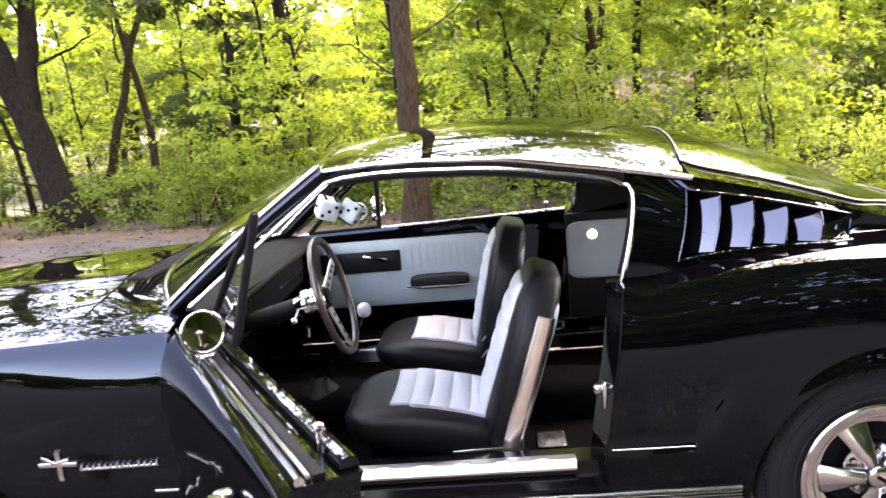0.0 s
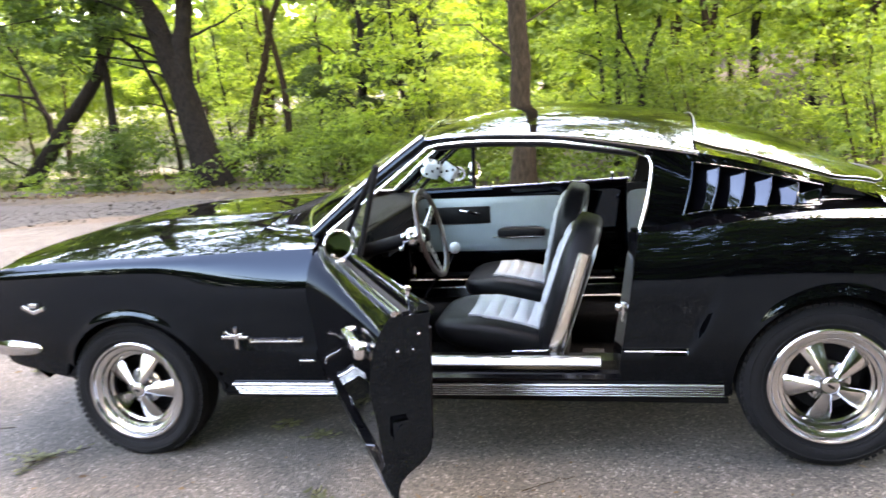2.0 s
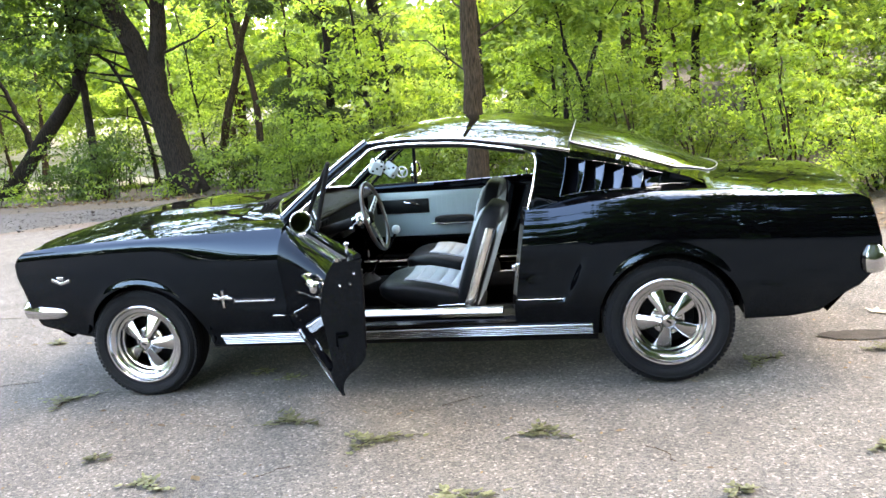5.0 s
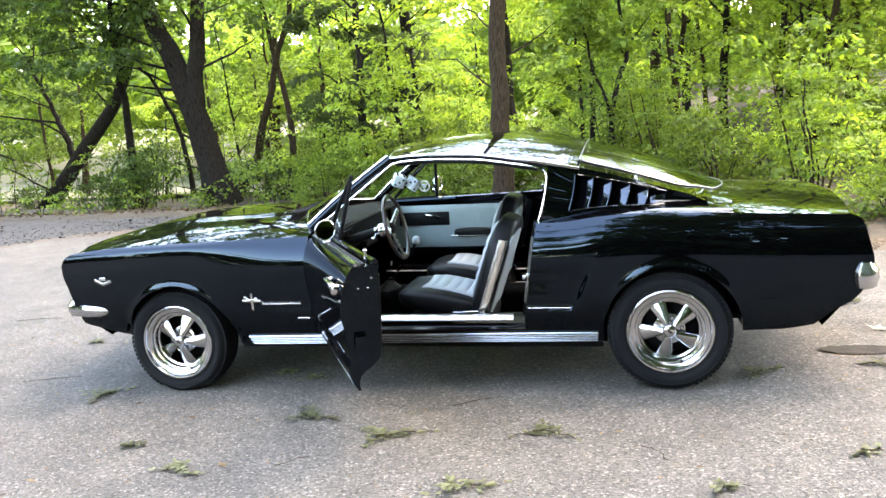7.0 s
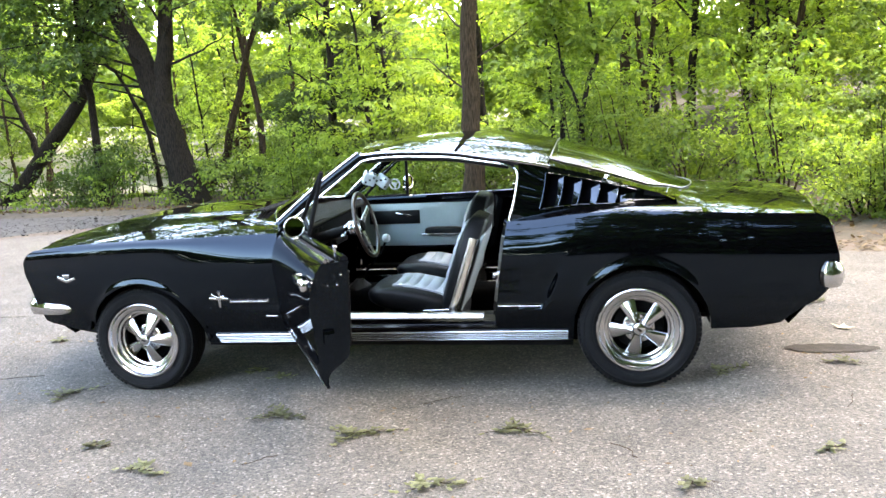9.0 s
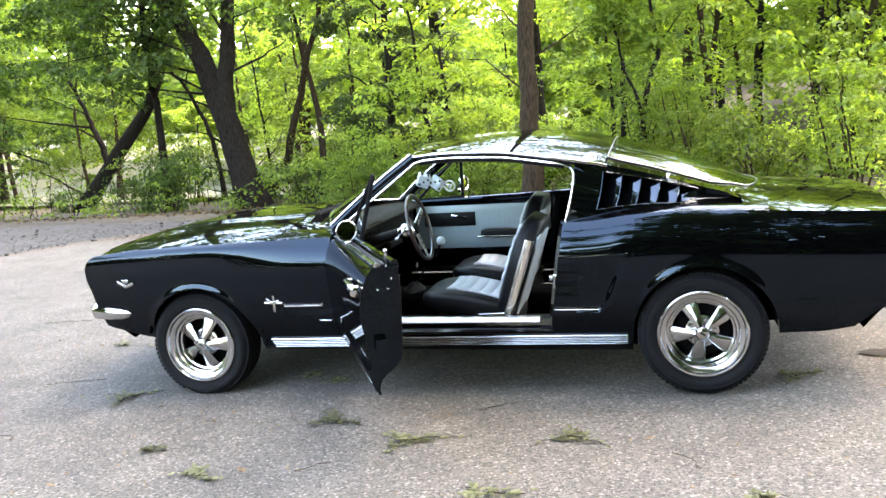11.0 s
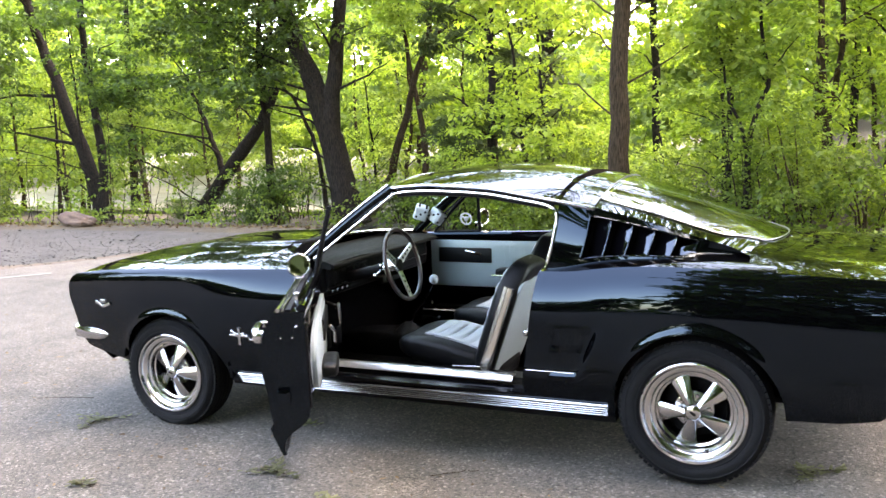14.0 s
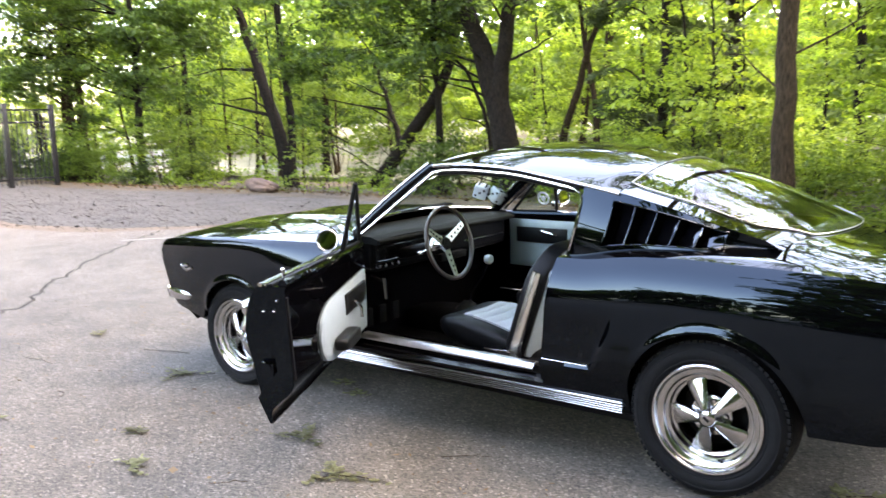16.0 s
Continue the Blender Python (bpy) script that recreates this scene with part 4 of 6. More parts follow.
# ---- doors ----
def door(s, turn, opened):
    T = turn
    zt = lambda x: crease(x) - 0.003
    fx = lambda u, z: DOOR_F + 0.006 + (B_EDGE(z) - 0.006 - DOOR_F - 0.006) * u

    def outer(u, v):
        x = fx(u, 0.345 + 0.5 * v)
        z = 0.345 + (zt(x) - 0.345) * v
        return x, s * flank(x, z), z

    def inner(u, v):
        x, y, z = outer(u, v)
        return x, s * (min(abs(y), 0.80 + 0.06 * step(0.25, 0.0, v)) - 0.012 - 0.098 * step(0.0, 0.30, v)), z
    root = part("door", slab(56, 26, outer, inner), PAINT, car, "wide-open glossy black door" if opened else "closed glossy black door", turn=T)
    P = lambda n, g, m, lab="": part(n, g, m, root, lab, turn=T)
    yi = lambda z: s * (0.80 - 0.11) - s * 0.0
    # belt rails either side of the glass slot
    P("belt_moulding", tube([(x, s * (flank(x, crease(x)) - 0.012), crease(x) + 0.004) for x in np.linspace(-0.49, 0.70, 24)], 0.008, 8), CHROME, "bright belt moulding")
    P("glass_slot", strip([(x, s * (flank(x, crease(x)) - 0.045), crease(x) + 0.001) for x in np.linspace(-0.49, 0.69, 12)], 0.018, 0.008), BLACK)
    P("slot_seal", strip([(x, s * (flank(x, crease(x)) - 0.028), crease(x) + 0.003) for x in np.linspace(-0.49, 0.69, 12)], 0.008, 0.010), STEEL)
    P("door_cap", tube([(x, s * 0.70, crease(x) + 0.004) for x in np.linspace(-0.49, 0.69, 12)], 0.016, 8), PAINT)
    # trim panel
    ty = s * 0.683

    def trim(u, v, d=0.0):
        if opened:
            k = max(0.0, 1 - max(0.0, (u - 0.62) / 0.38) ** 3.2) ** 0.5
            a = -0.475 + 0.785 * u
            zm, hb, ht = 0.590, 0.145, 0.145 - 0.03 * u
            z = zm + (v * (ht + hb) - hb) * (0.10 + 0.90 * k)
        else:
            a = -0.46 + 0.93 * u
            zb = 0.530 + 0.02 * step(0.75, 1, u) ** 1.0 + 0.10 * step(0.86, 1, u) ** 2
            z = zb + (0.825 - 0.10 * step(0.80, 1.0, u) ** 2 - zb) * v
        return a, ty - s * (0.002 + d + 0.012 * math.sin(math.pi * min(1, max(0, u))) ** 0.3 * math.sin(math.pi * v) ** 0.3), z
    P("trim_panel", slab(40, 16, trim, lambda u, v: (trim(u, v)[0], ty + s * 0.03, trim(u, v)[2])), PALE, "pale blue-white vinyl door trim panel")
    for k in range(14):
        x = -0.02 + k * 0.033
        if x < 0.42 and not opened:
            P("trim_pleat", tube([(x, ty - s * 0.0140, z) for z in (0.68, 0.74, 0.80)], 0.0014, 5), PALE)
    LOW = 0.085 if opened else 0.0
    pl = lambda x0, x1, z0, z1, d, b: box(x0, x1, ty - s * d, ty - s * (d - 0.012), z0, z1, b)
    P("handle_recess", pl(-0.40, -0.04, 0.685 - LOW, 0.78 - LOW, 0.021, 0.005), VINYL, "black recessed handle panel")
    for hx in (-0.30, -0.10):
        P("crank_knob" if hx > -0.2 else "pull_knob", lathe([(0.0, 0.03), (0.016, 0.026), (0.020, 0.008), (0.022, 0.0)], 20, Matrix.Translation((hx, ty - s * 0.021, 0.74 - LOW)) @ (Matrix.Rotation(math.pi, 4, "Z") if s > 0 else Matrix()) @ Matrix.Diagonal((1, -1, 1, 1))), CHROME)
    P("window_crank", tube([(-0.10, ty - s * 0.045, 0.74 - LOW), (-0.145, ty - s * 0.055, 0.755 - LOW), (-0.20, ty - s * 0.05, 0.765 - LOW)] if not opened else [(-0.10, ty - s * 0.045, 0.655), (-0.13, ty - s * 0.062, 0.62), (-0.15, ty - s * 0.06, 0.57)], 0.0075, 8), CHROME)
    P("armrest", puff(0.26, 0.07, 0.062, 0.5, 0.4, m=Matrix.Translation((0.128 if not opened else 0.05, ty - s * 0.045, 0.635 if not opened else 0.520))), VINYL, "padded black armrest")
    if not opened:
        P("armrest_trim", tube([(-0.02, ty - s * 0.078, 0.618), (0.25, ty - s * 0.078, 0.618)], 0.004, 6), CHROME)
    # outer handle
    hy = s * (flank(0.56, 0.78) + 0.03)
    P("door_handle", join(puff(0.16, 0.028, 0.026, 0.5, 0.4, m=Matrix.Translation((0.555, hy, 0.80))), puff(0.05, 0.045, 0.045, 0.6, 0.6, m=Matrix.Translation((0.625, hy - s * 0.015, 0.785))), puff(0.03, 0.035, 0.025, 0.6, 0.6, m=Matrix.Translation((0.485, hy - s * 0.015, 0.80)))), CHROME, "chrome door handle")
    P("lock_button", join(tube([(0.615, s * 0.72, 0.86), (0.615, s * 0.72, 0.925)], 0.005, 8), puff(0.018, 0.018, 0.014, 0.7, 0.7, 12, 8, Matrix.Translation((0.615, s * 0.72, 0.93)))), CHROME, "chrome lock button")
    # vent window at the front of the door
    A, B, C = Vector((-0.44, s * 0.695, 0.875)), Vector((-0.125, s * 0.695, 0.885)), Vector((-0.105, s * 0.618, 1.185))
    A2 = Vector((-0.10, s * 0.618, 1.185))
    P("vent_frame", join(tube([B, C], 0.011, 8), tube([A, A.lerp(C, 0.5) + Vector((0.0, 0, 0.01)), C], 0.010, 8), tube([A, B], 0.008, 8)), BLACK, "slim dark vent window frame")
    vg = P("vent_glass", ([A, B, C], [[0, 1, 2]]), GLASS)
    vg.visible_shadow = False
    P("vent_latch", box(-0.15, -0.125, s * 0.685, s * 0.672, 0.915, 0.945, 0.004), CHROME)
    if not opened:
        q = A.lerp(B, 0.62).lerp(C, 0.27) + Vector((0, -s * 0.004, 0))
        ring = lambda r, n: [(q.x + r * math.cos(a), q.y - 0.02 * s * (r * math.sin(a)) / 0.08, q.z + r * math.sin(a)) for a in np.linspace(0, 2 * math.pi, n + 1)[:-1]]
        P("window_sticker", join(tube(ring(0.036, 24), 0.0055, 6, True), tube(ring(0.011, 12), 0.005, 6, True), *[tube([q, ring(0.034, 24)[k]], 0.0045, 5) for k in (2, 10, 18)]), WHITE, "small round white sticker")
    # round mirror on a stalk
    mc = Vector((-0.135, s * (0.765 if opened else 0.785), 0.926 if opened else 0.968))
    face = Vector((0.985, s * 0.03 if opened else -s * 0.25, 0.12 if opened else 0.01)).normalized()
    mm = Matrix.Translation(mc) @ face.to_track_quat("Y", "Z").to_matrix().to_4x4()
    shell = P("side_mirror", join(lathe([(0.0, -0.032), (0.025, -0.029), (0.046, -0.016), (0.051, 0.0), (0.050, 0.008), (0.045, 0.008)], 32, mm), tube([mc + Vector((-0.02, 0, -0.03)), mc + Vector((-0.015, 0, -0.065))], 0.011, 8), puff(0.075, 0.045, 0.022, 0.5, 0.5, 16, 8, Matrix.Translation((mc.x - 0.01, mc.y, crease(mc.x) + 0.006)))), CHROME, "round chrome side mirror")
    P("mirror_glass", lathe([(0.0, 0.006), (0.046, 0.006)], 32, mm), MIRROR_TAN)
    P("mirror_ring", tube([mm @ Vector((0.0485 * math.cos(a), 0.009, 0.0485 * math.sin(a))) for a in np.linspace(0, 2 * math.pi, 33)[:-1]], 0.0042, 6, True), RIM, "chrome mirror ring")
    # end face details
    if opened:
        lx = B_EDGE(0.6) - 0.004
        P("door_latch", join(box(lx - 0.004, lx + 0.010, s * 0.755, s * 0.80, 0.54, 0.60, 0.004), tube([(lx, s * 0.775, 0.575), (lx + 0.016, s * 0.775, 0.575)], 0.012, 10)), PAINT)
        for yy, zz in ((0.735, 0.79), (0.775, 0.79), (0.72, 0.83)):
            P("end_screw", puff(0.006, 0.008, 0.008, 0.8, 0.8, 10, 6, Matrix.Translation((B_EDGE(zz) - 0.005, s * yy, zz))), CHROME)
        P("door_seal", tube([(B_EDGE(z) - 0.02, s * 0.69, z) for z in np.linspace(0.52, 0.84, 12)], 0.009, 6), BLACK)
        P("lower_trim", tube([(x, s * (flank(x, 0.345) + 0.003), 0.352) for x in np.linspace(-0.50, 0.60, 20)], 0.007, 6), CHROME, "bright lower door edge")
    return root


HINGE = Vector((-0.505, -0.80, 0))
OPEN = Matrix.Translation(HINGE) @ Matrix.Rotation(radians(-61), 4, "Z") @ Matrix.Translation(-HINGE)
door(-1, OPEN, True)
door(1, Matrix(), False)

# door opening
def scuff(u, v):
    return Vector((-0.44 + 1.01 * u, -0.708 - 0.050 * v, 0.396 - 0.019 * max(0, (v - 0.62) / 0.38) ** 1.2))


part("scuff_plate", join(slab(30, 12, scuff, lambda u, v: scuff(u, v) - Vector((0, 0, 0.006))), *[slab(6, 4, lambda a, b: scuff(u + 0.05 * a, 0.30 + 0.34 * b) + Vector((0, 0, 0.003 * min(1, 4 * a * (1 - a) * 2) * min(1, 4 * b * (1 - b) * 2))), lambda a, b: scuff(u + 0.05 * a, 0.30 + 0.34 * b) - Vector((0, 0, 0.003))) for u in np.linspace(0.33, 0.88, 6)]), SCUFF, car, "worn bright metal scuff plate with embossed ovals")
part("scuff_plate", box(-0.44, 0.60, 0.655, 0.752, 0.388, 0.397, 0.003), BLACK, car, "dark scuff plate")
for s in (-1, 1):
    part("door_jamb", join(
        grid(14, 6, lambda u, v: (lambda z: (B_EDGE(z) + 0.004 - 0.03 * v, s * (flank(0.7, z) - 0.004 - 0.12 * v), z))(0.36 + (0.875 - 0.36) * u)),
        grid(14, 4, lambda u, v: (lambda z: (B_EDGE(z) - 0.026 + 0.16 * v, s * (flank(0.7, z) - 0.125), z))(0.36 + (0.875 - 0.36) * u))), PAINT, car)
    part("hinge_pillar", grid(14, 4, lambda u, v: (lambda z: (DOOR_F - 0.004, s * (flank(-0.52, z) - 0.002 - 0.16 * v), z))(0.30 + (0.845 - 0.30) * u)), PAINT, car)
    part("door_striker", join(box(B_EDGE(0.6) - 0.022, B_EDGE(0.6) - 0.004, s * 0.735, s * 0.775, 0.545, 0.625, 0.006), puff(0.03, 0.03, 0.03, 0.7, 0.7, 12, 8, Matrix.Translation((B_EDGE(0.6) - 0.03, s * 0.755, 0.60)))), CHROME, car, "chrome door striker")
    part("jamb_pillar", slab(10, 6, lambda u, v: (lambda z: (B_EDGE(z) + 0.0 + 0.02 * 0, s * (flank(0.7, z) - 0.015 - 0.10 * v), z))(0.40 + 0.47 * u), lambda u, v: (lambda z: (B_EDGE(z) + 0.06, s * (flank(0.7, z) - 0.02 - 0.10 * v), z))(0.40 + 0.47 * u)), VINYL, car)

# ---- cabin ----
part("cabin_floor", join(box(-0.72, 1.05, -0.68, 0.68, 0.236, 0.262), box(-0.72, -0.69, -0.68, 0.68, 0.25, 0.86), puff(1.7, 0.26, 0.22, 0.5, 0.3, 28, 12, Matrix.Translation((0.1, 0, 0.29)))), CARPET, car, "black carpet")
part("headlining", grid(20, 20, lambda u, v: (lambda p: (p[0], p[1] * 0.97, p[2] - 0.03))(roof(u, v))), VINYL, car)
part("rear_bulkhead", join(box(0.98, 1.02, -0.66, 0.66, 0.26, 0.50), box(1.34, 1.37, -0.64, 0.64, 0.40, 0.86), box(1.35, 1.62, -0.62, 0.62, 0.84, 0.862)), CARPET, car)
for s in (-1, 1):
    part("quarter_trim", slab(8, 8, lambda u, v: (0.69 + 0.65 * u, s * (0.655 + 0.0 * v), 0.42 + 0.46 * v), lambda u, v: (0.69 + 0.65 * u, s * 0.675, 0.42 + 0.46 * v)), VINYL, car)
    part("quarter_panel_trim", puff(0.42, 0.02, 0.25, 0.25, 0.25, m=Matrix.Translation((0.90, s * 0.645, 0.722))), PALE, car, "pale vinyl rear quarter trim")
    part("courtesy_lamp", lathe([(0.0, 0.008), (0.016, 0.008), (0.022, 0.0)], 20, Matrix.Translation((0.80, s * 0.634, 0.790)) @ (Matrix() if s > 0 else Matrix.Rotation(math.pi, 4, "Z")) @ Matrix.Diagonal((1, -1, 1, 1))), LAMP, car, "small round courtesy lamp, lit")
    part("sail_lining", grid(8, 6, lambda u, v: (lambda p: (p[0], p[1] - s * 0.088, p[2]))(sail(s, u * 0.95, v))), VINYL, car)
# rear seat
part("rear_seat", join(puff(0.42, 1.08, 0.16, 0.4, 0.3, m=Matrix.Translation((1.16, 0, 0.44))), puff(0.14, 1.08, 0.44, 0.4, 0.3, m=Matrix.Translation((1.34, 0, 0.64)) @ Matrix.Rotation(radians(14), 4, "Y"))), VINYL, car, "black vinyl rear seat")
for s in (-1, 1):
    part("rear_seat_insert", join(puff(0.34, 0.36, 0.05, 0.4, 0.3, m=Matrix.Translation((1.15, s * 0.29, 0.505))), puff(0.05, 0.36, 0.34, 0.4, 0.3, m=Matrix.Translation((1.275, s * 0.29, 0.66)) @ Matrix.Rotation(radians(14), 4, "Y"))), WHITE, car, "white vinyl insert")

# dashboard
dash = part("dashboard", join(puff(0.22, 1.28, 0.15, 0.25, 0.08, 24, 12, Matrix.Translation((-0.575, 0, 0.765))), puff(0.10, 1.28, 0.05, 0.5, 0.08, 24, 10, Matrix.Translation((-0.52, 0, 0.70)))), BLACK, car, "padded black dashboard")
part("dash_pad", slab(20, 40, lambda u, v: (lambda y: (-0.735 + 0.325 * u - 0.05 * abs(y) ** 2 * (1 - u), y, 0.868 + 0.014 * (1 - u) - 0.012 * step(0.88, 1, u) + 0.010 * math.exp(-((y + 0.40) / 0.20) ** 2) * step(0.3, 0.9, u)))(-0.645 + 1.29 * v), lambda u, v: (lambda y: (-0.735 + 0.322 * u, y, 0.836 - 0.004 * step(0.8, 1, u)))(-0.645 + 1.29 * v)), DASH, dash, "padded black vinyl dash top")
part("pad_lip", tube([(-0.412, y, 0.846) for y in np.linspace(-0.64, 0.64, 24)], 0.013, 10), DASH, dash)
part("instrument_panel", box(-0.466, -0.448, -0.62, -0.20, 0.725, 0.828, 0.012), BLACK, dash, "dark instrument cluster")
part("instrument_bezel", strip([(-0.447, -0.60, 0.74), (-0.447, -0.22, 0.74), (-0.447, -0.22, 0.815), (-0.447, -0.60, 0.815)], 0.004, 0.005, (1, 0, 0), True), CHROME, dash)
for k in range(5):
    part("gauge", lathe([(0.0, 0.004), (0.026, 0.004), (0.031, 0.0)], 20, Matrix.Translation((-0.448, -0.56 + k * 0.075, 0.777)) @ Matrix.Rotation(radians(-90), 4, "Z")), BLACK, dash)
for k in range(4):
    part("dash_knob", lathe([(0.0, 0.03), (0.010, 0.028), (0.012, 0.0)], 12, Matrix.Translation((-0.466, -0.60 + k * 0.05, 0.712)) @ Matrix.Rotation(radians(-90), 4, "Z")), CHROME, dash)
part("glovebox_trim", strip([(-0.462, 0.18, 0.745), (-0.462, 0.60, 0.745)], 0.004, 0.006), CHROME, dash)
part("ashtray", box(-0.44, -0.40, -0.12, 0.12, 0.67, 0.71, 0.006), BLACK, dash)

# steering wheel
SC = Vector((-0.128, -0.405, 0.835))
ax = Vector((0.955, 0.0, 0.235)).normalized()
e1, e2 = Vector((0, 1, 0)), ax.cross(Vector((0, 1, 0))).normalized()
wheel_ring = [SC + (e1 * math.cos(a) + e2 * math.sin(a)) * 0.182 for a in np.linspace(0, 2 * math.pi, 49)[:-1]]
steer = part("steering_wheel", tube(wheel_ring, 0.0112, 10, True), WOOD, car, "wood-rimmed steering wheel with chrome spokes")
for a in (90, 210, 330):
    d = (e1 * math.cos(radians(a)) - e2 * math.sin(radians(a)))
    side = ax.cross(d)
    V = []
    for r, w in ((0.03, 0.021), (0.10, 0.017), (0.175, 0.014)):
        off = -ax * 0.03 * (1 - r / 0.175)
        V += [SC + d * r + side * w + off, SC + d * r - side * w + off, SC + d * r - side * w + off - ax * 0.005, SC + d * r + side * w + off - ax * 0.005]
    F = [[i * 4 + k, i * 4 + (k + 1) % 4, (i + 1) * 4 + (k + 1) % 4, (i + 1) * 4 + k] for i in range(2) for k in range(4)] + [[0, 1, 2, 3], [11, 10, 9, 8]]
    part("spoke", (V, F), SCUFF, steer)
    for r in (0.06, 0.09, 0.12, 0.145):
        c = SC + d * r - ax * 0.03 * (1 - r / 0.175)
        part("spoke_hole", tube([c - ax * 0.001, c + ax * 0.0015], 0.009 - r * 0.02, 12), BLACK, steer)
hubm = Matrix.Translation(SC - ax * 0.03) @ ax.to_track_quat("Y", "Z").to_matrix().to_4x4()
part("horn_cap", lathe([(0.0, 0.02), (0.030, 0.016), (0.036, 0.0), (0.036, -0.02)], 28, hubm), BLACK, steer)
part("hub_ring", lathe([(0.034, 0.006), (0.045, 0.0), (0.045, -0.035), (0.038, -0.04), (0.045, -0.05), (0.045, -0.065), (0.036, -0.075), (0.030, -0.095)], 28, hubm), CHROME, steer, "chrome steering hub")
part("column", tube([SC - ax * 0.12, SC - ax * 0.40], 0.03, 14), BLACK, steer)
part("signal_lever", join(tube([SC - ax * 0.12, SC - ax * 0.115 - e1 * 0.10 - e2 * 0.02], 0.005, 8), puff(0.02, 0.03, 0.02, 0.7, 0.7, 10, 8, Matrix.Translation(SC - ax * 0.115 - e1 * 0.11 - e2 * 0.02))), CHROME, steer)

# gear lever, pedals, cranks
shift = part("gear_lever", tube([(-0.30, -0.02, 0.38), (-0.24, -0.06, 0.50), (-0.13, -0.10, 0.62), (-0.095, -0.11, 0.69)], 0.007, 8), CHROME, car, "bent chrome gear lever")
part("gear_knob", puff(0.05, 0.05, 0.052, 0.9, 0.95, 20, 12, Matrix.Translation((-0.09, -0.11, 0.708))), WHITE, shift, "white ball gear knob")
part("lever_boot", lathe([(0.02, 0.06), (0.05, 0.03), (0.085, 0.0)], 20, Matrix.Translation((-0.30, -0.02, 0.385)) @ Matrix.Rotation(radians(90), 4, "X")), BLACK, shift)
for k in range(3):
    part("pedal", box(-0.60, -0.585, -0.56 + k * 0.11, -0.50 + k * 0.11, 0.36, 0.46 - (0.0 if k else 0), 0.006), BLACK, car)
part("handbrake", join(tube([(-0.50, -0.60, 0.66), (-0.40, -0.60, 0.63)], 0.012, 8), tube([(-0.40, -0.615, 0.66), (-0.40, -0.60, 0.55)], 0.010, 8)), STEEL, car, "pull-out handbrake lever")
part("rear_view_mirror", join(puff(0.03, 0.24, 0.06, 0.4, 0.4, m=Matrix.Translation((-0.14, 0, 1.19))), tube([(-0.15, 0, 1.21), (-0.17, 0, 1.27)], 0.007, 8)), BLACK, car)
part("floor_vent", join(box(0.478, 0.572, -0.37, -0.25, 0.262, 0.275, 0.004), *[box(0.486 + k * 0.011, 0.491 + k * 0.011, -0.36, -0.26, 0.275, 0.279) for k in range(8)]), RIBBED, car, "perforated metal floor plate")
part("far_cant_rail", tube([(x, gut_y(x) - 0.02, gut_z(x) - 0.05) for x in np.linspace(-0.05, 0.9, 12)], 0.022, 8), VINYL, car)
part("near_cant_rail", tube([(x, 0.016 - gut_y(x), gut_z(x) - 0.04) for x in np.linspace(-0.05, 0.72, 12)], 0.014, 8), VINYL, car)


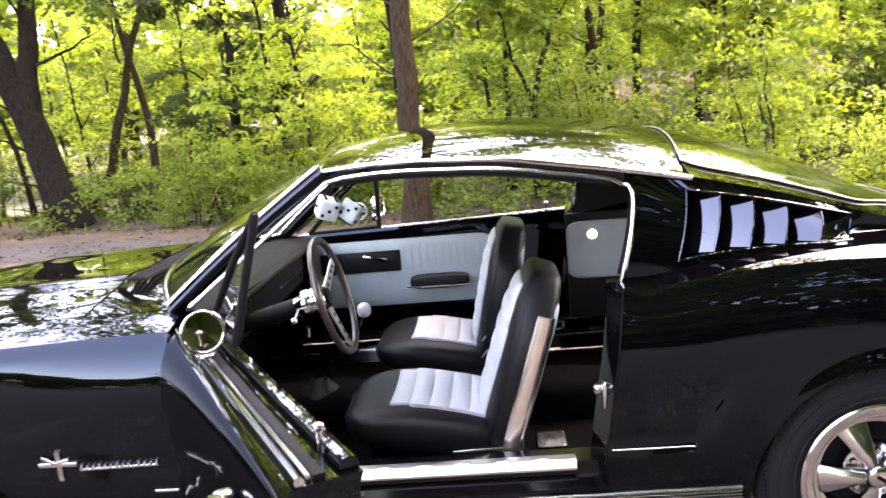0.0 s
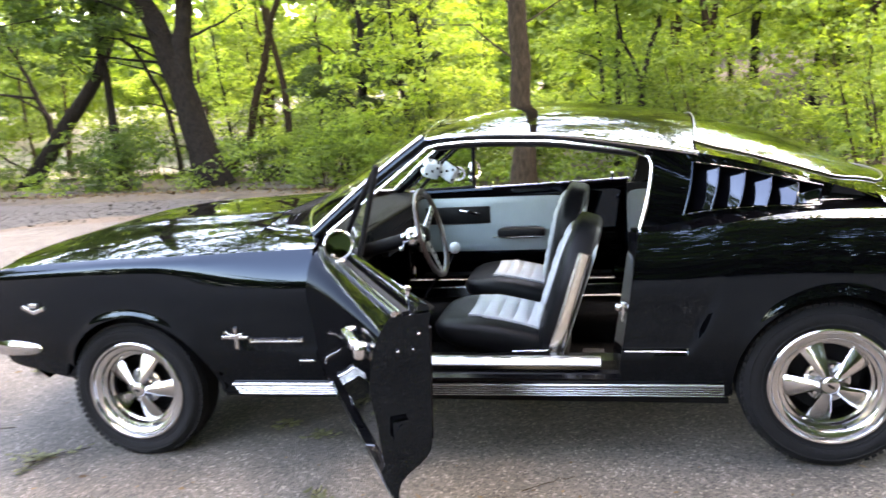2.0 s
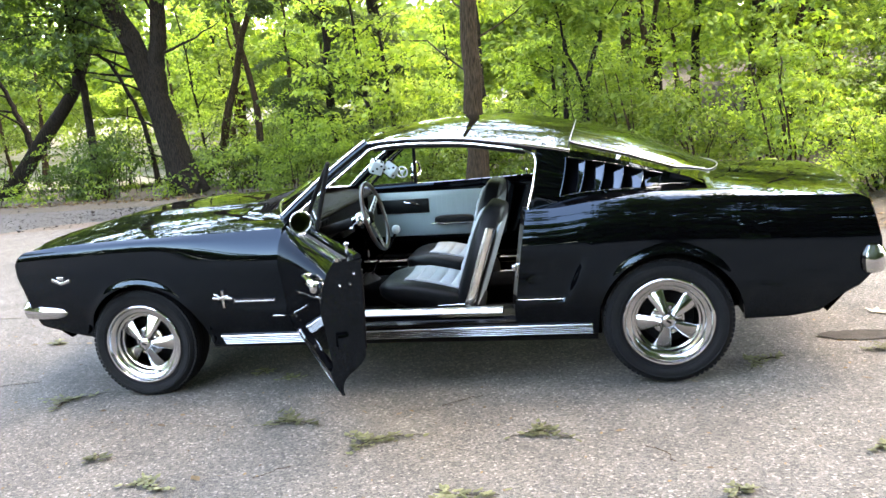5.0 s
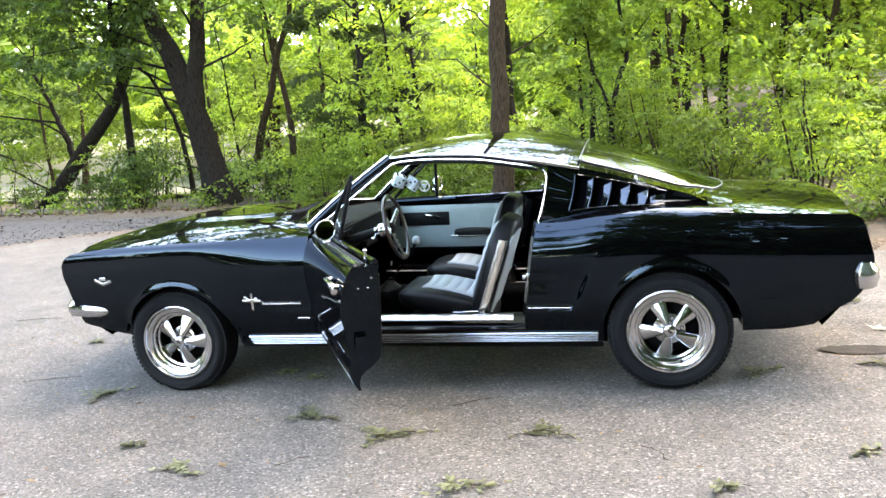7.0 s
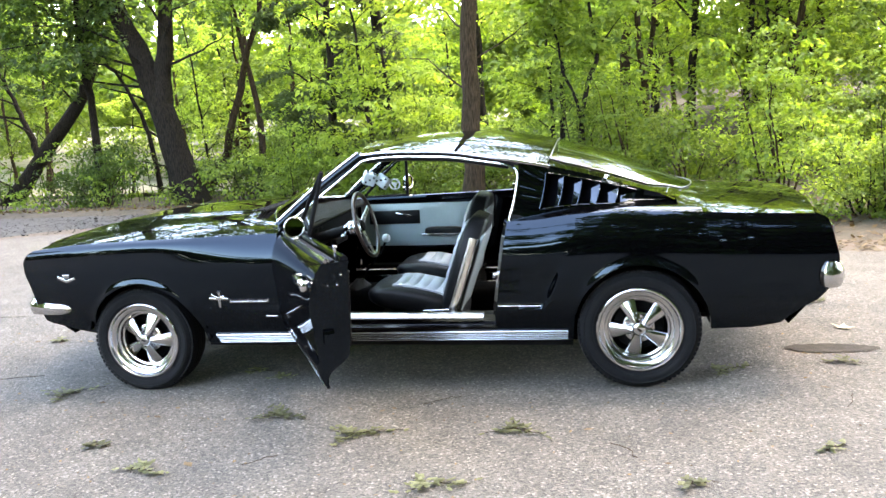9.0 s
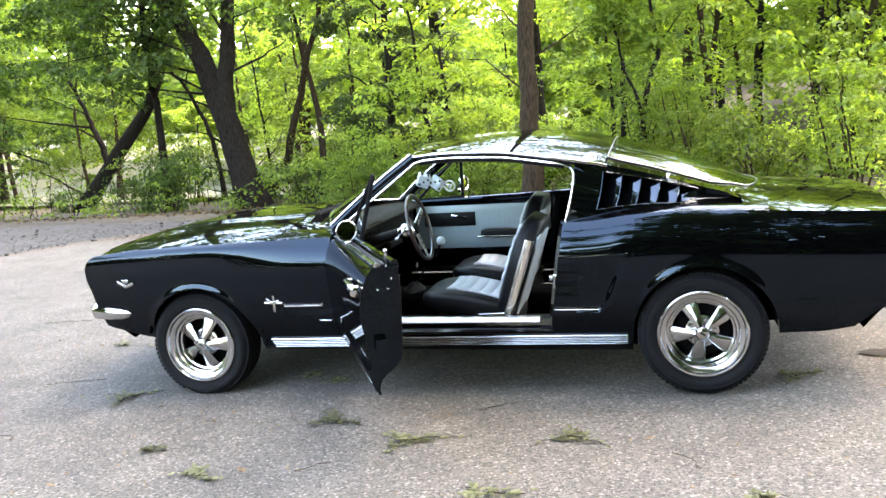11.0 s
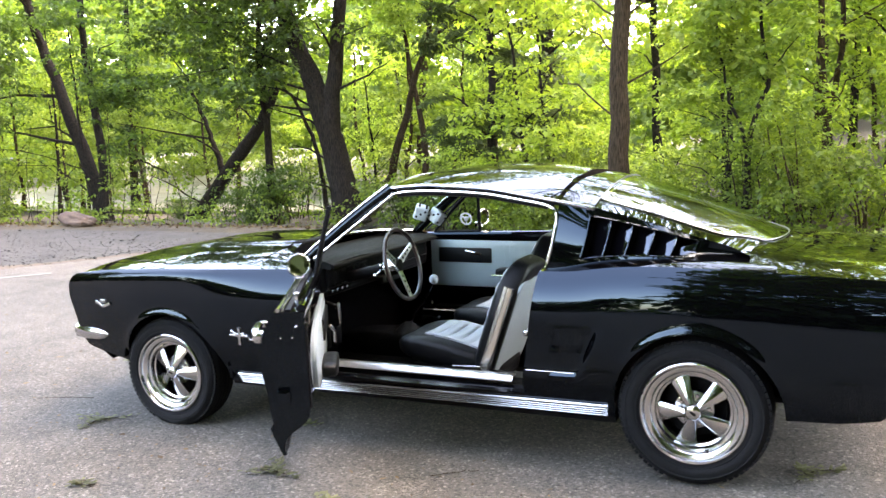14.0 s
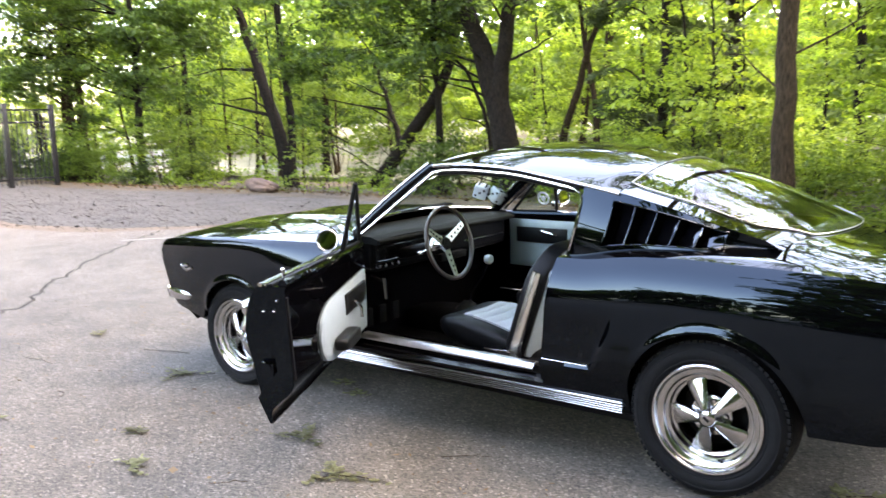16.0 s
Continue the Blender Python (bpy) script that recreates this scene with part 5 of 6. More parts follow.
# ---- front seats ----
def front_seat(cy, recline, back_x, back_z):
    seat = thing("bucket_seat", "black vinyl bucket seat with white pleated inserts", "seat", "front bucket seats")
    seat.location = (0, 0, 0)

    def cush(p):
        p.z *= 1 - 0.30 * step(-0.02, -0.28, p.x)
        p.z += 0.025 * math.cos(p.x * 4.0) - 0.20 * p.x - 0.025 * (1 - (p.y / 0.25) ** 2) * (1 if p.z > 0 else 0)
        return p
    part("cushion", puff(0.56, 0.505, 0.19, 0.58, 0.50, 40, 20, Matrix.Translation((0.155, cy, 0.388)), cush), VINYL, seat)
    part("seat_base", box(-0.05, 0.40, cy - 0.22, cy + 0.22, 0.262, 0.345, 0.01), BLACK, seat)
    lean = Matrix.Translation((back_x, cy, back_z)) @ Matrix.Rotation(radians(recline), 4, "Y")

    def back(p):
        k = step(0.10, 0.30, p.z)
        p.y *= 1 - 0.30 * k
        p.x += 0.02 * (abs(p.y) / 0.26) ** 2 * (1 - k) + 0.02 * k
        return p
    part("backrest", puff(0.125, 0.53, 0.59, 0.38, 0.40, 36, 26, lean, back), VINYL, seat)
    # pleated inserts that follow the padding
    ease = lambda q, e: max(0.0, 1 - min(1, q) ** (2 / e)) ** (e / 2)

    def cushion_top(x, y, d):
        px = x - 0.155
        p = cush(Vector((px, y, 0.095 * ease(abs(px) / 0.28, 0.42) * ease(abs(y) / 0.26, 0.38))))
        return Vector((x, cy + y, 0.388 + p.z + d))

    def back_front(y, z, d):
        p = back(Vector((-0.0625 * ease(abs(z) / 0.295, 0.38) * ease(abs(y) / 0.265, 0.40), y, z)))
        return lean @ Vector((p.x - d, p.y, p.z))
    rise = lambda a, b: 0.003 + 0.011 * (math.sin(math.pi * a) ** 0.45) * (math.sin(math.pi * b) ** 0.25)
    for k in range(5):
        x0 = 0.03 + k * 0.061
        f = lambda a, b: cushion_top(x0 + 0.061 * a, (b * 2 - 1) * (0.172 if k else 0.160), rise(a, b))
        h = lambda a, b: cushion_top(x0 + 0.061 * a, (b * 2 - 1) * (0.172 if k else 0.160), -0.03)
        part("cushion_pleat", slab(6, 14, f, h), WHITE, seat, "white vinyl pleat")
    for k in range(6):
        z0 = -0.17 + k * 0.068
        f = lambda a, b: back_front((b * 2 - 1) * (0.168 - 0.012 * max(0, k - 3)), z0 + 0.068 * a, rise(a, b) + 0.002)
        h = lambda a, b: back_front((b * 2 - 1) * (0.168 - 0.012 * max(0, k - 3)), z0 + 0.068 * a, -0.03)
        part("back_pleat", slab(6, 14, f, h), WHITE, seat, "white vinyl pleat")
    # side trim and hinge
    s = -1 if cy < 0 else 1
    a, b = Vector((back_x - 0.037, cy + s * 0.276, 0.385)), Vector((back_x - 0.037 + 0.37 * math.tan(radians(recline)), cy + s * 0.272, 0.775))
    part("side_trim", strip([a, a.lerp(b, 0.5), b], 0.022, 0.040, (1, 0, -0.34)), TAN, seat, "bright warm-toned metal side trim strip")
    part("trim_edge", join(tube([a + Vector((0.026, 0, -0.005)), b + Vector((0.024, 0, -0.005))], 0.005, 6), tube([a + Vector((-0.022, 0, 0.0)), b + Vector((-0.020, 0, 0))], 0.004, 6)), CHROME, seat)
    part("seat_hinge", join(strip([(0.22, cy + s * 0.258, 0.372), (0.36, cy + s * 0.258, 0.378), (0.415, cy + s * 0.258, 0.372)], 0.012, 0.020), puff(0.05, 0.02, 0.05, 0.6, 0.6, 14, 8, Matrix.Translation((0.395, cy + s * 0.258, 0.385)))), CHROME, seat, "chrome seat hinge")
    part("release_lever", tube([(0.31, cy - s * 0.25, 0.50), (0.335, cy - s * 0.25, 0.53)], 0.006, 6), CHROME, seat)
    part("back_shell", puff(0.03, 0.46, 0.52, 0.3, 0.3, 24, 14, lean @ Matrix.Translation((0.062, 0, -0.03))), PALE, seat, "pale seat back shell")
    return seat


front_seat(-0.350, 19, 0.425, 0.60)
front_seat(0.365, 13, 0.375, 0.635)


def dice():
    d = thing("fuzzy_dice", "pair of white fuzzy dice hanging from the rear-view mirror", "dice")
    for c, rot in (((-0.20, -0.01, 1.065), (15, 20, 25)), ((-0.125, 0.03, 1.04), (-20, 35, -15))):
        m = pose(*c, *rot)
        cube = part("die", puff(0.075, 0.075, 0.075, 0.22, 0.22, 28, 16, m), FUZZ, d)
        for face in range(6):
            axis = face // 2
            sg = 1 if face % 2 else -1
            for a, b in [[(0, 0)], [(-1, -1), (1, 1)], [(-1, -1), (0, 0), (1, 1)], [(-1, -1), (1, 1), (-1, 1), (1, -1)], [(-1, -1), (1, 1), (-1, 1), (1, -1), (0, 0)], [(-1, -1), (1, 1), (-1, 1), (1, -1), (-1, 0), (1, 0)]][face]:
                p = [0, 0, 0]
                p[axis], p[(axis + 1) % 3], p[(axis + 2) % 3] = sg * 0.0375, a * 0.02, b * 0.02
                part("pip", puff(0.013, 0.013, 0.013, 0.9, 0.9, 10, 6, m @ Matrix.Translation(p)), BLACK, cube)
        part("cord", tube([Vector(c) + Vector((0, 0, 0.03)), (-0.145, 0, 1.17)], 0.002, 5), BLACK, d)
    return d


dice()


# ---- woods ----
def leaf_mesh(clumps, n, size, seed, flat=0.45, sprays=7, droop=0.25, slim=0.62):
    """Many small folded leaves on flat sprays. clumps: (x, y, z, radius)."""
    g = np.random.default_rng(seed)
    C = np.array(clumps, float)
    vol = C[:, 3] ** 2
    which = g.choice(len(C), (len(C) * sprays), p=vol / vol.sum())
    off = g.normal(0, 0.42, (len(which), 3)) * np.array([1, 1, flat * 1.5])
    sc = C[which, :3] + off * C[which, 3:4]
    sr = C[which, 3] * g.uniform(0.25, 0.6, len(which))
    tilt = g.normal(0, 0.25, (len(which), 2))
    k = g.choice(len(which), n, p=sr ** 1.5 / (sr ** 1.5).sum())
    a, r = g.uniform(0, 2 * np.pi, n), np.sqrt(g.uniform(0, 1, n))
    px, py = np.cos(a) * r * sr[k], np.sin(a) * r * sr[k]
    pz = px * tilt[k, 0] + py * tilt[k, 1] - droop * r ** 2 * sr[k] + g.normal(0, 0.05 + 0.12 * flat, n) * sr[k]
    P = sc[k] + np.stack([px, py, pz], 1)
    yaw = a + g.normal(0, 0.7, n)
    pit = g.normal(-0.35, 0.45, n)
    rol = g.normal(0, 0.5, n)
    L = size * g.uniform(0.6, 1.35, n)
    W = L * slim * g.uniform(0.8, 1.2, n)
    f = np.stack([np.cos(yaw) * np.cos(pit), np.sin(yaw) * np.cos(pit), np.sin(pit)], 1)
    s0 = np.stack([-np.sin(yaw), np.cos(yaw), np.zeros(n)], 1)
    u0 = np.cross(f, s0)
    s = s0 * np.cos(rol)[:, None] + u0 * np.sin(rol)[:, None]
    u = np.cross(f, s)
    V = np.stack([P, P + f * (0.42 * L)[:, None] + s * (0.5 * W)[:, None] + u * (0.10 * L)[:, None], P + f * L[:, None] - u * (0.08 * L)[:, None], P + f * (0.42 * L)[:, None] - s * (0.5 * W)[:, None] + u * (0.10 * L)[:, None]], 1).reshape(-1, 3)
    b = np.arange(n)[:, None] * 4
    F = np.concatenate([b + [0, 1, 2], b + [0, 2, 3]], 1).reshape(-1, 3)
    return V, F


def wiggle(points, n, amount, seed):
    """A smooth, slightly crooked path through a few points."""
    g = random.Random(seed)
    P = [Vector(p) for p in points]
    out = []
    for i in range(n + 1):
        t = i / n * (len(P) - 1)
        k = min(int(t), len(P) - 2)
        q = P[k].lerp(P[k + 1], t - k)
        if 0 < i < n:
            q += Vector((g.uniform(-1, 1), g.uniform(-1, 1), 0)) * amount
        out.append(q)
    return out


def trunk_geo(points, r0, r1, seed, n=14, sides=10, amount=0.03, flare=1.35):
    P = wiggle(points, n, amount, seed)
    R = [(r0 + (r1 - r0) * i / n) * (flare if i == 0 else 1 + (flare - 1) * 0.35 if i == 1 else 1) for i in range(n + 1)]
    return tube(P, R, sides), P, R


def tree(name, label, stems, clumps, leaves, size, seed, bark, leaf, category="tree", limb_r=0.035, group="", flat=0.45, local=False):
    """stems: (points, base radius, top radius). A limb runs to every clump."""
    base = Vector(stems[0][0][0])
    root = thing(name, label, category, group)
    root.location = base
    inv = Matrix.Translation(-base)
    paths = []
    for i, (pts, a, b) in enumerate(stems):
        geo, P, R = trunk_geo(pts, a, b, seed + i, n=16)
        part("trunk" if i == 0 else "stem", moved(geo, inv), bark, root)
        paths += list(zip(P, R))
    g = random.Random(seed)
    for c in clumps:
        q = Vector(c[:3])
        low = [pr for pr in paths if pr[0].z < q.z - 0.15] or paths
        p, r = min(low, key=lambda pr: (pr[0] - q).length + 0.5 * abs(pr[0].z - (q.z - 0.8)))
        mid = p.lerp(q, 0.5) + Vector((g.uniform(-0.1, 0.1), g.uniform(-0.1, 0.1), g.uniform(0.0, 0.15))) * (p - q).length
        P = wiggle([p, mid, q], 6, 0.03 * (p - q).length, g.random())
        rr = min(r * 0.5, limb_r)
        part("limb", moved(tube(P, [rr * (1 - 0.85 * i / 6) for i in range(7)], 6), inv), bark, root)
    V, F = leaf_mesh(clumps, leaves, size, seed, flat)
    cr = link_mesh("crown", V - np.array(base), F, leaf, root, False, quick=True)
    return root


def ball(cx, cy, cz, rx, ry, rz, n, r, seed):
    """Clump centres spread through a crown."""
    g = random.Random(seed)
    out = []
    while len(out) < n:
        a, b, c = (g.uniform(-1, 1) for _ in range(3))
        if 0.15 < a * a + b * b + c * c < 1:
            out.append((cx + a * rx, cy + b * ry, cz + c * rz, r * g.uniform(0.65, 1.25)))
    return out


gz = ground_z
# leafy tree hanging low over the gravel beside the gate
tree("tree", "low-branched leafy tree hanging over the gravel", [([(-20.4, 11.0, -0.4), (-20.2, 10.9, 1.6), (-19.8, 10.7, 3.6), (-19.9, 10.6, 7.5)], 0.15, 0.06)],
     [(-23.6, 9.6, 4.4, 1.2), (-22.2, 9.6, 3.0, 1.1), (-17.6, 9.8, 4.0, 1.1), (-17.9, 9.9, 2.5, 0.9), (-16.0, 10.0, 3.2, 0.9), (-20.9, 9.7, 3.4, 1.1), (-19.5, 9.8, 2.4, 1.0), (-21.2, 9.4, 4.8, 1.2), (-19.2, 9.7, 4.4, 1.1), (-25.0, 9.6, 3.4, 1.1), (-21.4, 10.0, 1.7, 0.8)] + ball(-21.0, 10.4, 6.4, 4.6, 2.2, 2.4, 22, 1.3, 44), 28000, 0.12, 340, BARK_D, LEAF_C)
# the straight brown trunk behind the car
tree("tree", "tall straight brown-barked tree close behind the car", [([(-0.60, 7.3, -0.1), (-0.59, 7.3, 1.2), (-0.56, 7.32, 3.0), (-0.50, 7.4, 6.0), (-0.42, 7.4, 13.0)], 0.165, 0.06)],
     [(-2.0, 8.2, 2.3, 0.7), (-1.5, 8.6, 3.2, 0.8), (0.5, 8.5, 2.9, 0.8), (1.0, 8.8, 3.9, 0.8), (-2.6, 8.5, 3.6, 0.9)] + ball(-0.6, 8.6, 6.3, 4.4, 2.2, 2.2, 24, 1.0, 3) + ball(3.4, 8.6, 6.2, 3.2, 2.4, 2.0, 16, 1.0, 4) + ball(0.2, 2.0, 9.6, 6.2, 5.0, 1.4, 44, 1.2, 6), 46000, 0.13, 11, BARK, LEAF_B, limb_r=0.017, flat=0.4)
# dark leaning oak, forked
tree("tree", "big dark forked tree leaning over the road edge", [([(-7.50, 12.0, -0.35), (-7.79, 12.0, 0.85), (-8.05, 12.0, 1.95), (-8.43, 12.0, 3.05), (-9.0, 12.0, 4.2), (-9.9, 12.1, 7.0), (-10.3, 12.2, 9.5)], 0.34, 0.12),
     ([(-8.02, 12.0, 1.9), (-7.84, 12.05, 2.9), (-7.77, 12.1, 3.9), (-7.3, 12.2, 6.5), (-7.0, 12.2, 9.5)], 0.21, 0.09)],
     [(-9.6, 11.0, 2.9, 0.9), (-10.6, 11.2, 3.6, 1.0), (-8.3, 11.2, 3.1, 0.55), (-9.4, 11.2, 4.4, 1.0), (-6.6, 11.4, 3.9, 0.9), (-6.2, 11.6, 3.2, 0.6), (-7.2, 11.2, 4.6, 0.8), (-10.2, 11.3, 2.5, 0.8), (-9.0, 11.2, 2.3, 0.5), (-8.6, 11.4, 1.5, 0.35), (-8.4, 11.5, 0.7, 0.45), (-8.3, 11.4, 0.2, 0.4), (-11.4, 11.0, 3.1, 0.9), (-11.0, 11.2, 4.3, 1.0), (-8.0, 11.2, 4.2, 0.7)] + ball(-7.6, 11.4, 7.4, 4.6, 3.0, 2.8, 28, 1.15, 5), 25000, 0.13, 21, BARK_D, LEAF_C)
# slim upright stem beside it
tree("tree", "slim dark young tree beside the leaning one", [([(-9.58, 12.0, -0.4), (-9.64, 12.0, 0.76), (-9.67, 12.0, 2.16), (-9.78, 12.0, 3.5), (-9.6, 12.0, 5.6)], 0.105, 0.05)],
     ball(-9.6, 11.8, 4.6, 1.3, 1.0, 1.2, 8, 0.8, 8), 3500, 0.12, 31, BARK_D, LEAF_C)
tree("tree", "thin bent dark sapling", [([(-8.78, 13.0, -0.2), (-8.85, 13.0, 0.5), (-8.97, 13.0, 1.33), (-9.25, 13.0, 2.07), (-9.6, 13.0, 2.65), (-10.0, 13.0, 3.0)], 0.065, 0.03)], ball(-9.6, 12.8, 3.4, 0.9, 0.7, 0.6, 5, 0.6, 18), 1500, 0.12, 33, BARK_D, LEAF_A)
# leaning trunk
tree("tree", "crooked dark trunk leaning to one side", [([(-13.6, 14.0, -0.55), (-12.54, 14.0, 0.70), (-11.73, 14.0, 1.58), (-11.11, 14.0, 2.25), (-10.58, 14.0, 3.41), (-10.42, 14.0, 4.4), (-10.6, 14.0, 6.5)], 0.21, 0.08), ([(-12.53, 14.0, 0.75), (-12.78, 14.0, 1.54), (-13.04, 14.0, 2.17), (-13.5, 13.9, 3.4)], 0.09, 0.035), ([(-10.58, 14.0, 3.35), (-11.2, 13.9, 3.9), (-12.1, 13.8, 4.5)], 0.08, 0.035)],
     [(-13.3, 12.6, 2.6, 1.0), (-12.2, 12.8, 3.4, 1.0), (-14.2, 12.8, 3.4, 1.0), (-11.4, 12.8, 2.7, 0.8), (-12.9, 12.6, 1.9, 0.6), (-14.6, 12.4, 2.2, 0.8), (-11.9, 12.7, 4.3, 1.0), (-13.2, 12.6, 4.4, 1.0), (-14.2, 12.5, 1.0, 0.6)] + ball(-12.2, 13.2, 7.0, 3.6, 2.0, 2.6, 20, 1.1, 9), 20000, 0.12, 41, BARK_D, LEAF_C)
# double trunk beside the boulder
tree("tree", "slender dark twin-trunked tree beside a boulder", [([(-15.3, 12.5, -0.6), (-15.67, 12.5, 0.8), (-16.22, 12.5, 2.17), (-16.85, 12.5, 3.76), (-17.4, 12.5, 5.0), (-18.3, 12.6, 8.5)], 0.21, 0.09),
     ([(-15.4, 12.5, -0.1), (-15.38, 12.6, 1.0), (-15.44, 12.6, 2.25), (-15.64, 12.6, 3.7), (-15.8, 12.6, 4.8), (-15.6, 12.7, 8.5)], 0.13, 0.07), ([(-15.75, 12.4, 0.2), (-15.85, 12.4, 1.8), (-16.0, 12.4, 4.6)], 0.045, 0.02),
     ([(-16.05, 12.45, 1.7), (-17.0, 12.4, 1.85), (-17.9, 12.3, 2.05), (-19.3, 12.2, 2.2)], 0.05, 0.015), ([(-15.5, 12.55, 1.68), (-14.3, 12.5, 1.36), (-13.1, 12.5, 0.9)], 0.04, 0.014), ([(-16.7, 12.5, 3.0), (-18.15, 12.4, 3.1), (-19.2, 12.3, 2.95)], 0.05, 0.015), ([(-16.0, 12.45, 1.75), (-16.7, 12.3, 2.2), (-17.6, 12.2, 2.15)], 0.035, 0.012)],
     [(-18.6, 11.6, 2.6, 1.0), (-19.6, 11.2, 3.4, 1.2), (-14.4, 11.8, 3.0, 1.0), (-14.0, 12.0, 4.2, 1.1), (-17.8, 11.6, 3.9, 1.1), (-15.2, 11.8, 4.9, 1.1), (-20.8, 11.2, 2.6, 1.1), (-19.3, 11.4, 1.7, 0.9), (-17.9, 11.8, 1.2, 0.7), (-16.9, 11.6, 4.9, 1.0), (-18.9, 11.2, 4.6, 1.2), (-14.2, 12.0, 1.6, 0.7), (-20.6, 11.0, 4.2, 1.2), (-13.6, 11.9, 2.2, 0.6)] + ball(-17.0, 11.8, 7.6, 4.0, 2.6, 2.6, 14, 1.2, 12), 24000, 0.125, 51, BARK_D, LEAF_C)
# pine, needles in soft tufts
tree("pine_tree", "young soft-needled pine among broadleaf trees", [([(-4.3, 12.3, -0.2), (-4.25, 12.3, 3.0), (-4.2, 12.3, 7.5)], 0.11, 0.03)],
     [(-4.3 + 1.1 * math.cos(k * 2.4), 12.2 + 0.8 * math.sin(k * 2.4), 1.1 + k * 0.36, 0.75 - 0.01 * k) for k in range(16)], 17000, 0.11, 61, BARK_D, NEEDLE, flat=0.35)
tree("tree", "grey forked young tree in the woods", [([(-8.15, 14.0, -0.25), (-7.57, 14.0, 0.56), (-7.26, 14.0, 1.48), (-7.01, 14.0, 2.21), (-6.76, 14.0, 3.02), (-6.4, 14.0, 4.0), (-6.2, 14.0, 5.6)], 0.115, 0.05), ([(-6.74, 14.2, -0.45), (-6.70, 14.2, 0.6), (-6.70, 14.2, 1.7), (-6.84, 14.1, 2.6), (-6.97, 14.1, 3.4), (-7.2, 14.1, 4.6)], 0.10, 0.04), ([(-5.68, 13.4, -0.35), (-5.6, 13.4, 0.9), (-5.55, 13.4, 2.2)], 0.045, 0.02)], ball(-5.6, 13.6, 5.0, 1.8, 1.2, 1.6, 10, 0.9, 15), 5000, 0.12, 71, BARK, LEAF_B)
tree("tree", "thin twisted sapling behind the car roof", [([(0.95, 8.6, 0.0), (1.0, 8.6, 1.3), (1.25, 8.7, 2.2), (1.1, 8.7, 3.4)], 0.055, 0.02), ([(1.0, 8.6, 1.2), (0.75, 8.6, 1.9), (0.6, 8.6, 2.6)], 0.03, 0.015)], ball(1.1, 8.7, 3.1, 1.0, 0.7, 0.9, 7, 0.6, 25), 2600, 0.11, 81, BARK_D, LEAF_B)
for k, (x, y, r, h, lean) in enumerate([(-3.9, 16.0, 0.20, 9, -0.5), (-11.0, 23.0, 0.2, 10, 0.8), (3.2, 13.5, 0.10, 7, 0.3), (5.9, 14.0, 0.12, 8, -0.2), (8.2, 12.0, 0.09, 7, 0.5), (2.0, 17.0, 0.15, 9, 0.2), (-1.8, 18.5, 0.14, 9, -0.3), (10.5, 15.0, 0.16, 9, 0.2), (-22.5, 14.5, 0.15, 8, -0.6), (-25.5, 11.5, 0.17, 8, 0.4), (-20.5, 19.0, 0.16, 9, 0.3), (-23.5, 10.5, 0.14, 7, 0.8), (-28.0, 8.5, 0.16, 8, 0.5), (-27.0, 13.0, 0.2, 9, -0.5), (-33.0, 11.0, 0.2, 9, 0.5), (-31.0, 7.0, 0.17, 9, 0.6)]):
    z0 = gz(x, y) - 0.1
    # bright leaves replace deep ones on the right, where foliage is better lit
    tree("tree", "slender tree standing in the woods", [([(x, y, z0), (x + lean * 0.4, y, z0 + h * 0.45), (x + lean, y, z0 + h)], r, r * 0.4)],
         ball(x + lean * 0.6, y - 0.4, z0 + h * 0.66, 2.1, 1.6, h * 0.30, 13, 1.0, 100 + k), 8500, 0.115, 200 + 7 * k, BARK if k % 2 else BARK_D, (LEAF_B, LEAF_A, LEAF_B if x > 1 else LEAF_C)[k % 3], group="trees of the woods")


# saplings and shrubs, a few kinds, repeated
def sapling_kind(k):
    g = random.Random(500 + k)
    h = 4.2 + 0.5 * k
    cl = []
    for i in range(13):
        z = h * (0.22 + 0.78 * i / 12)
        a = i * 2.4 + k
        rad = (0.95 - 0.45 * i / 12) * g.uniform(0.7, 1.2)
        cl.append((math.cos(a) * rad, math.sin(a) * rad, z, g.uniform(0.45, 0.75)))
    return tree("sapling", "thin leafy sapling in the undergrowth", [([(0, 0, 0), (0.15 * (k - 1), 0.1, h * 0.5), (0.2 * (k - 2), 0, h)], 0.045 + 0.006 * k, 0.012)], cl, 2900, 0.096, 600 + k, BARK if k % 2 else BARK_D, (LEAF_B, LEAF_A, LEAF_B, LEAF_A)[k], "sapling", 0.015, "saplings in the undergrowth")


def shrub_kind(k):
    g = random.Random(700 + k)
    h = (1.0, 1.4, 1.7, 0.8)[k % 4]
    root = thing("shrub", "dense leafy green shrub at the edge of the woods", "shrub", "shrubs along the road")
    cl = [(g.uniform(-0.7, 0.7), g.uniform(-0.6, 0.6), h * g.uniform(0.25, 0.95), g.uniform(0.3, 0.5)) for _ in range(12)]
    for c in cl[:9]:
        P = wiggle([(c[0] * 0.25, c[1] * 0.25, -0.05), (c[0] * 0.6, c[1] * 0.6, c[2] * 0.6), c[:3]], 5, 0.03, g.random())
        part("stem", tube(P, [0.014 * (1 - 0.7 * i / 5) for i in range(6)], 5), BARK_D if k % 2 else BARK, root)
    V, F = leaf_mesh(cl, 3000 if k < 4 else 2600, 0.059, 720 + k, 0.7, 8, slim=0.68)
    link_mesh("foliage", V, F, (LEAF_C, LEAF_A, LEAF_A, LEAF_C, LEAF_A, LEAF_B, LEAF_A, LEAF_A)[k], root, False, quick=True)
    return root


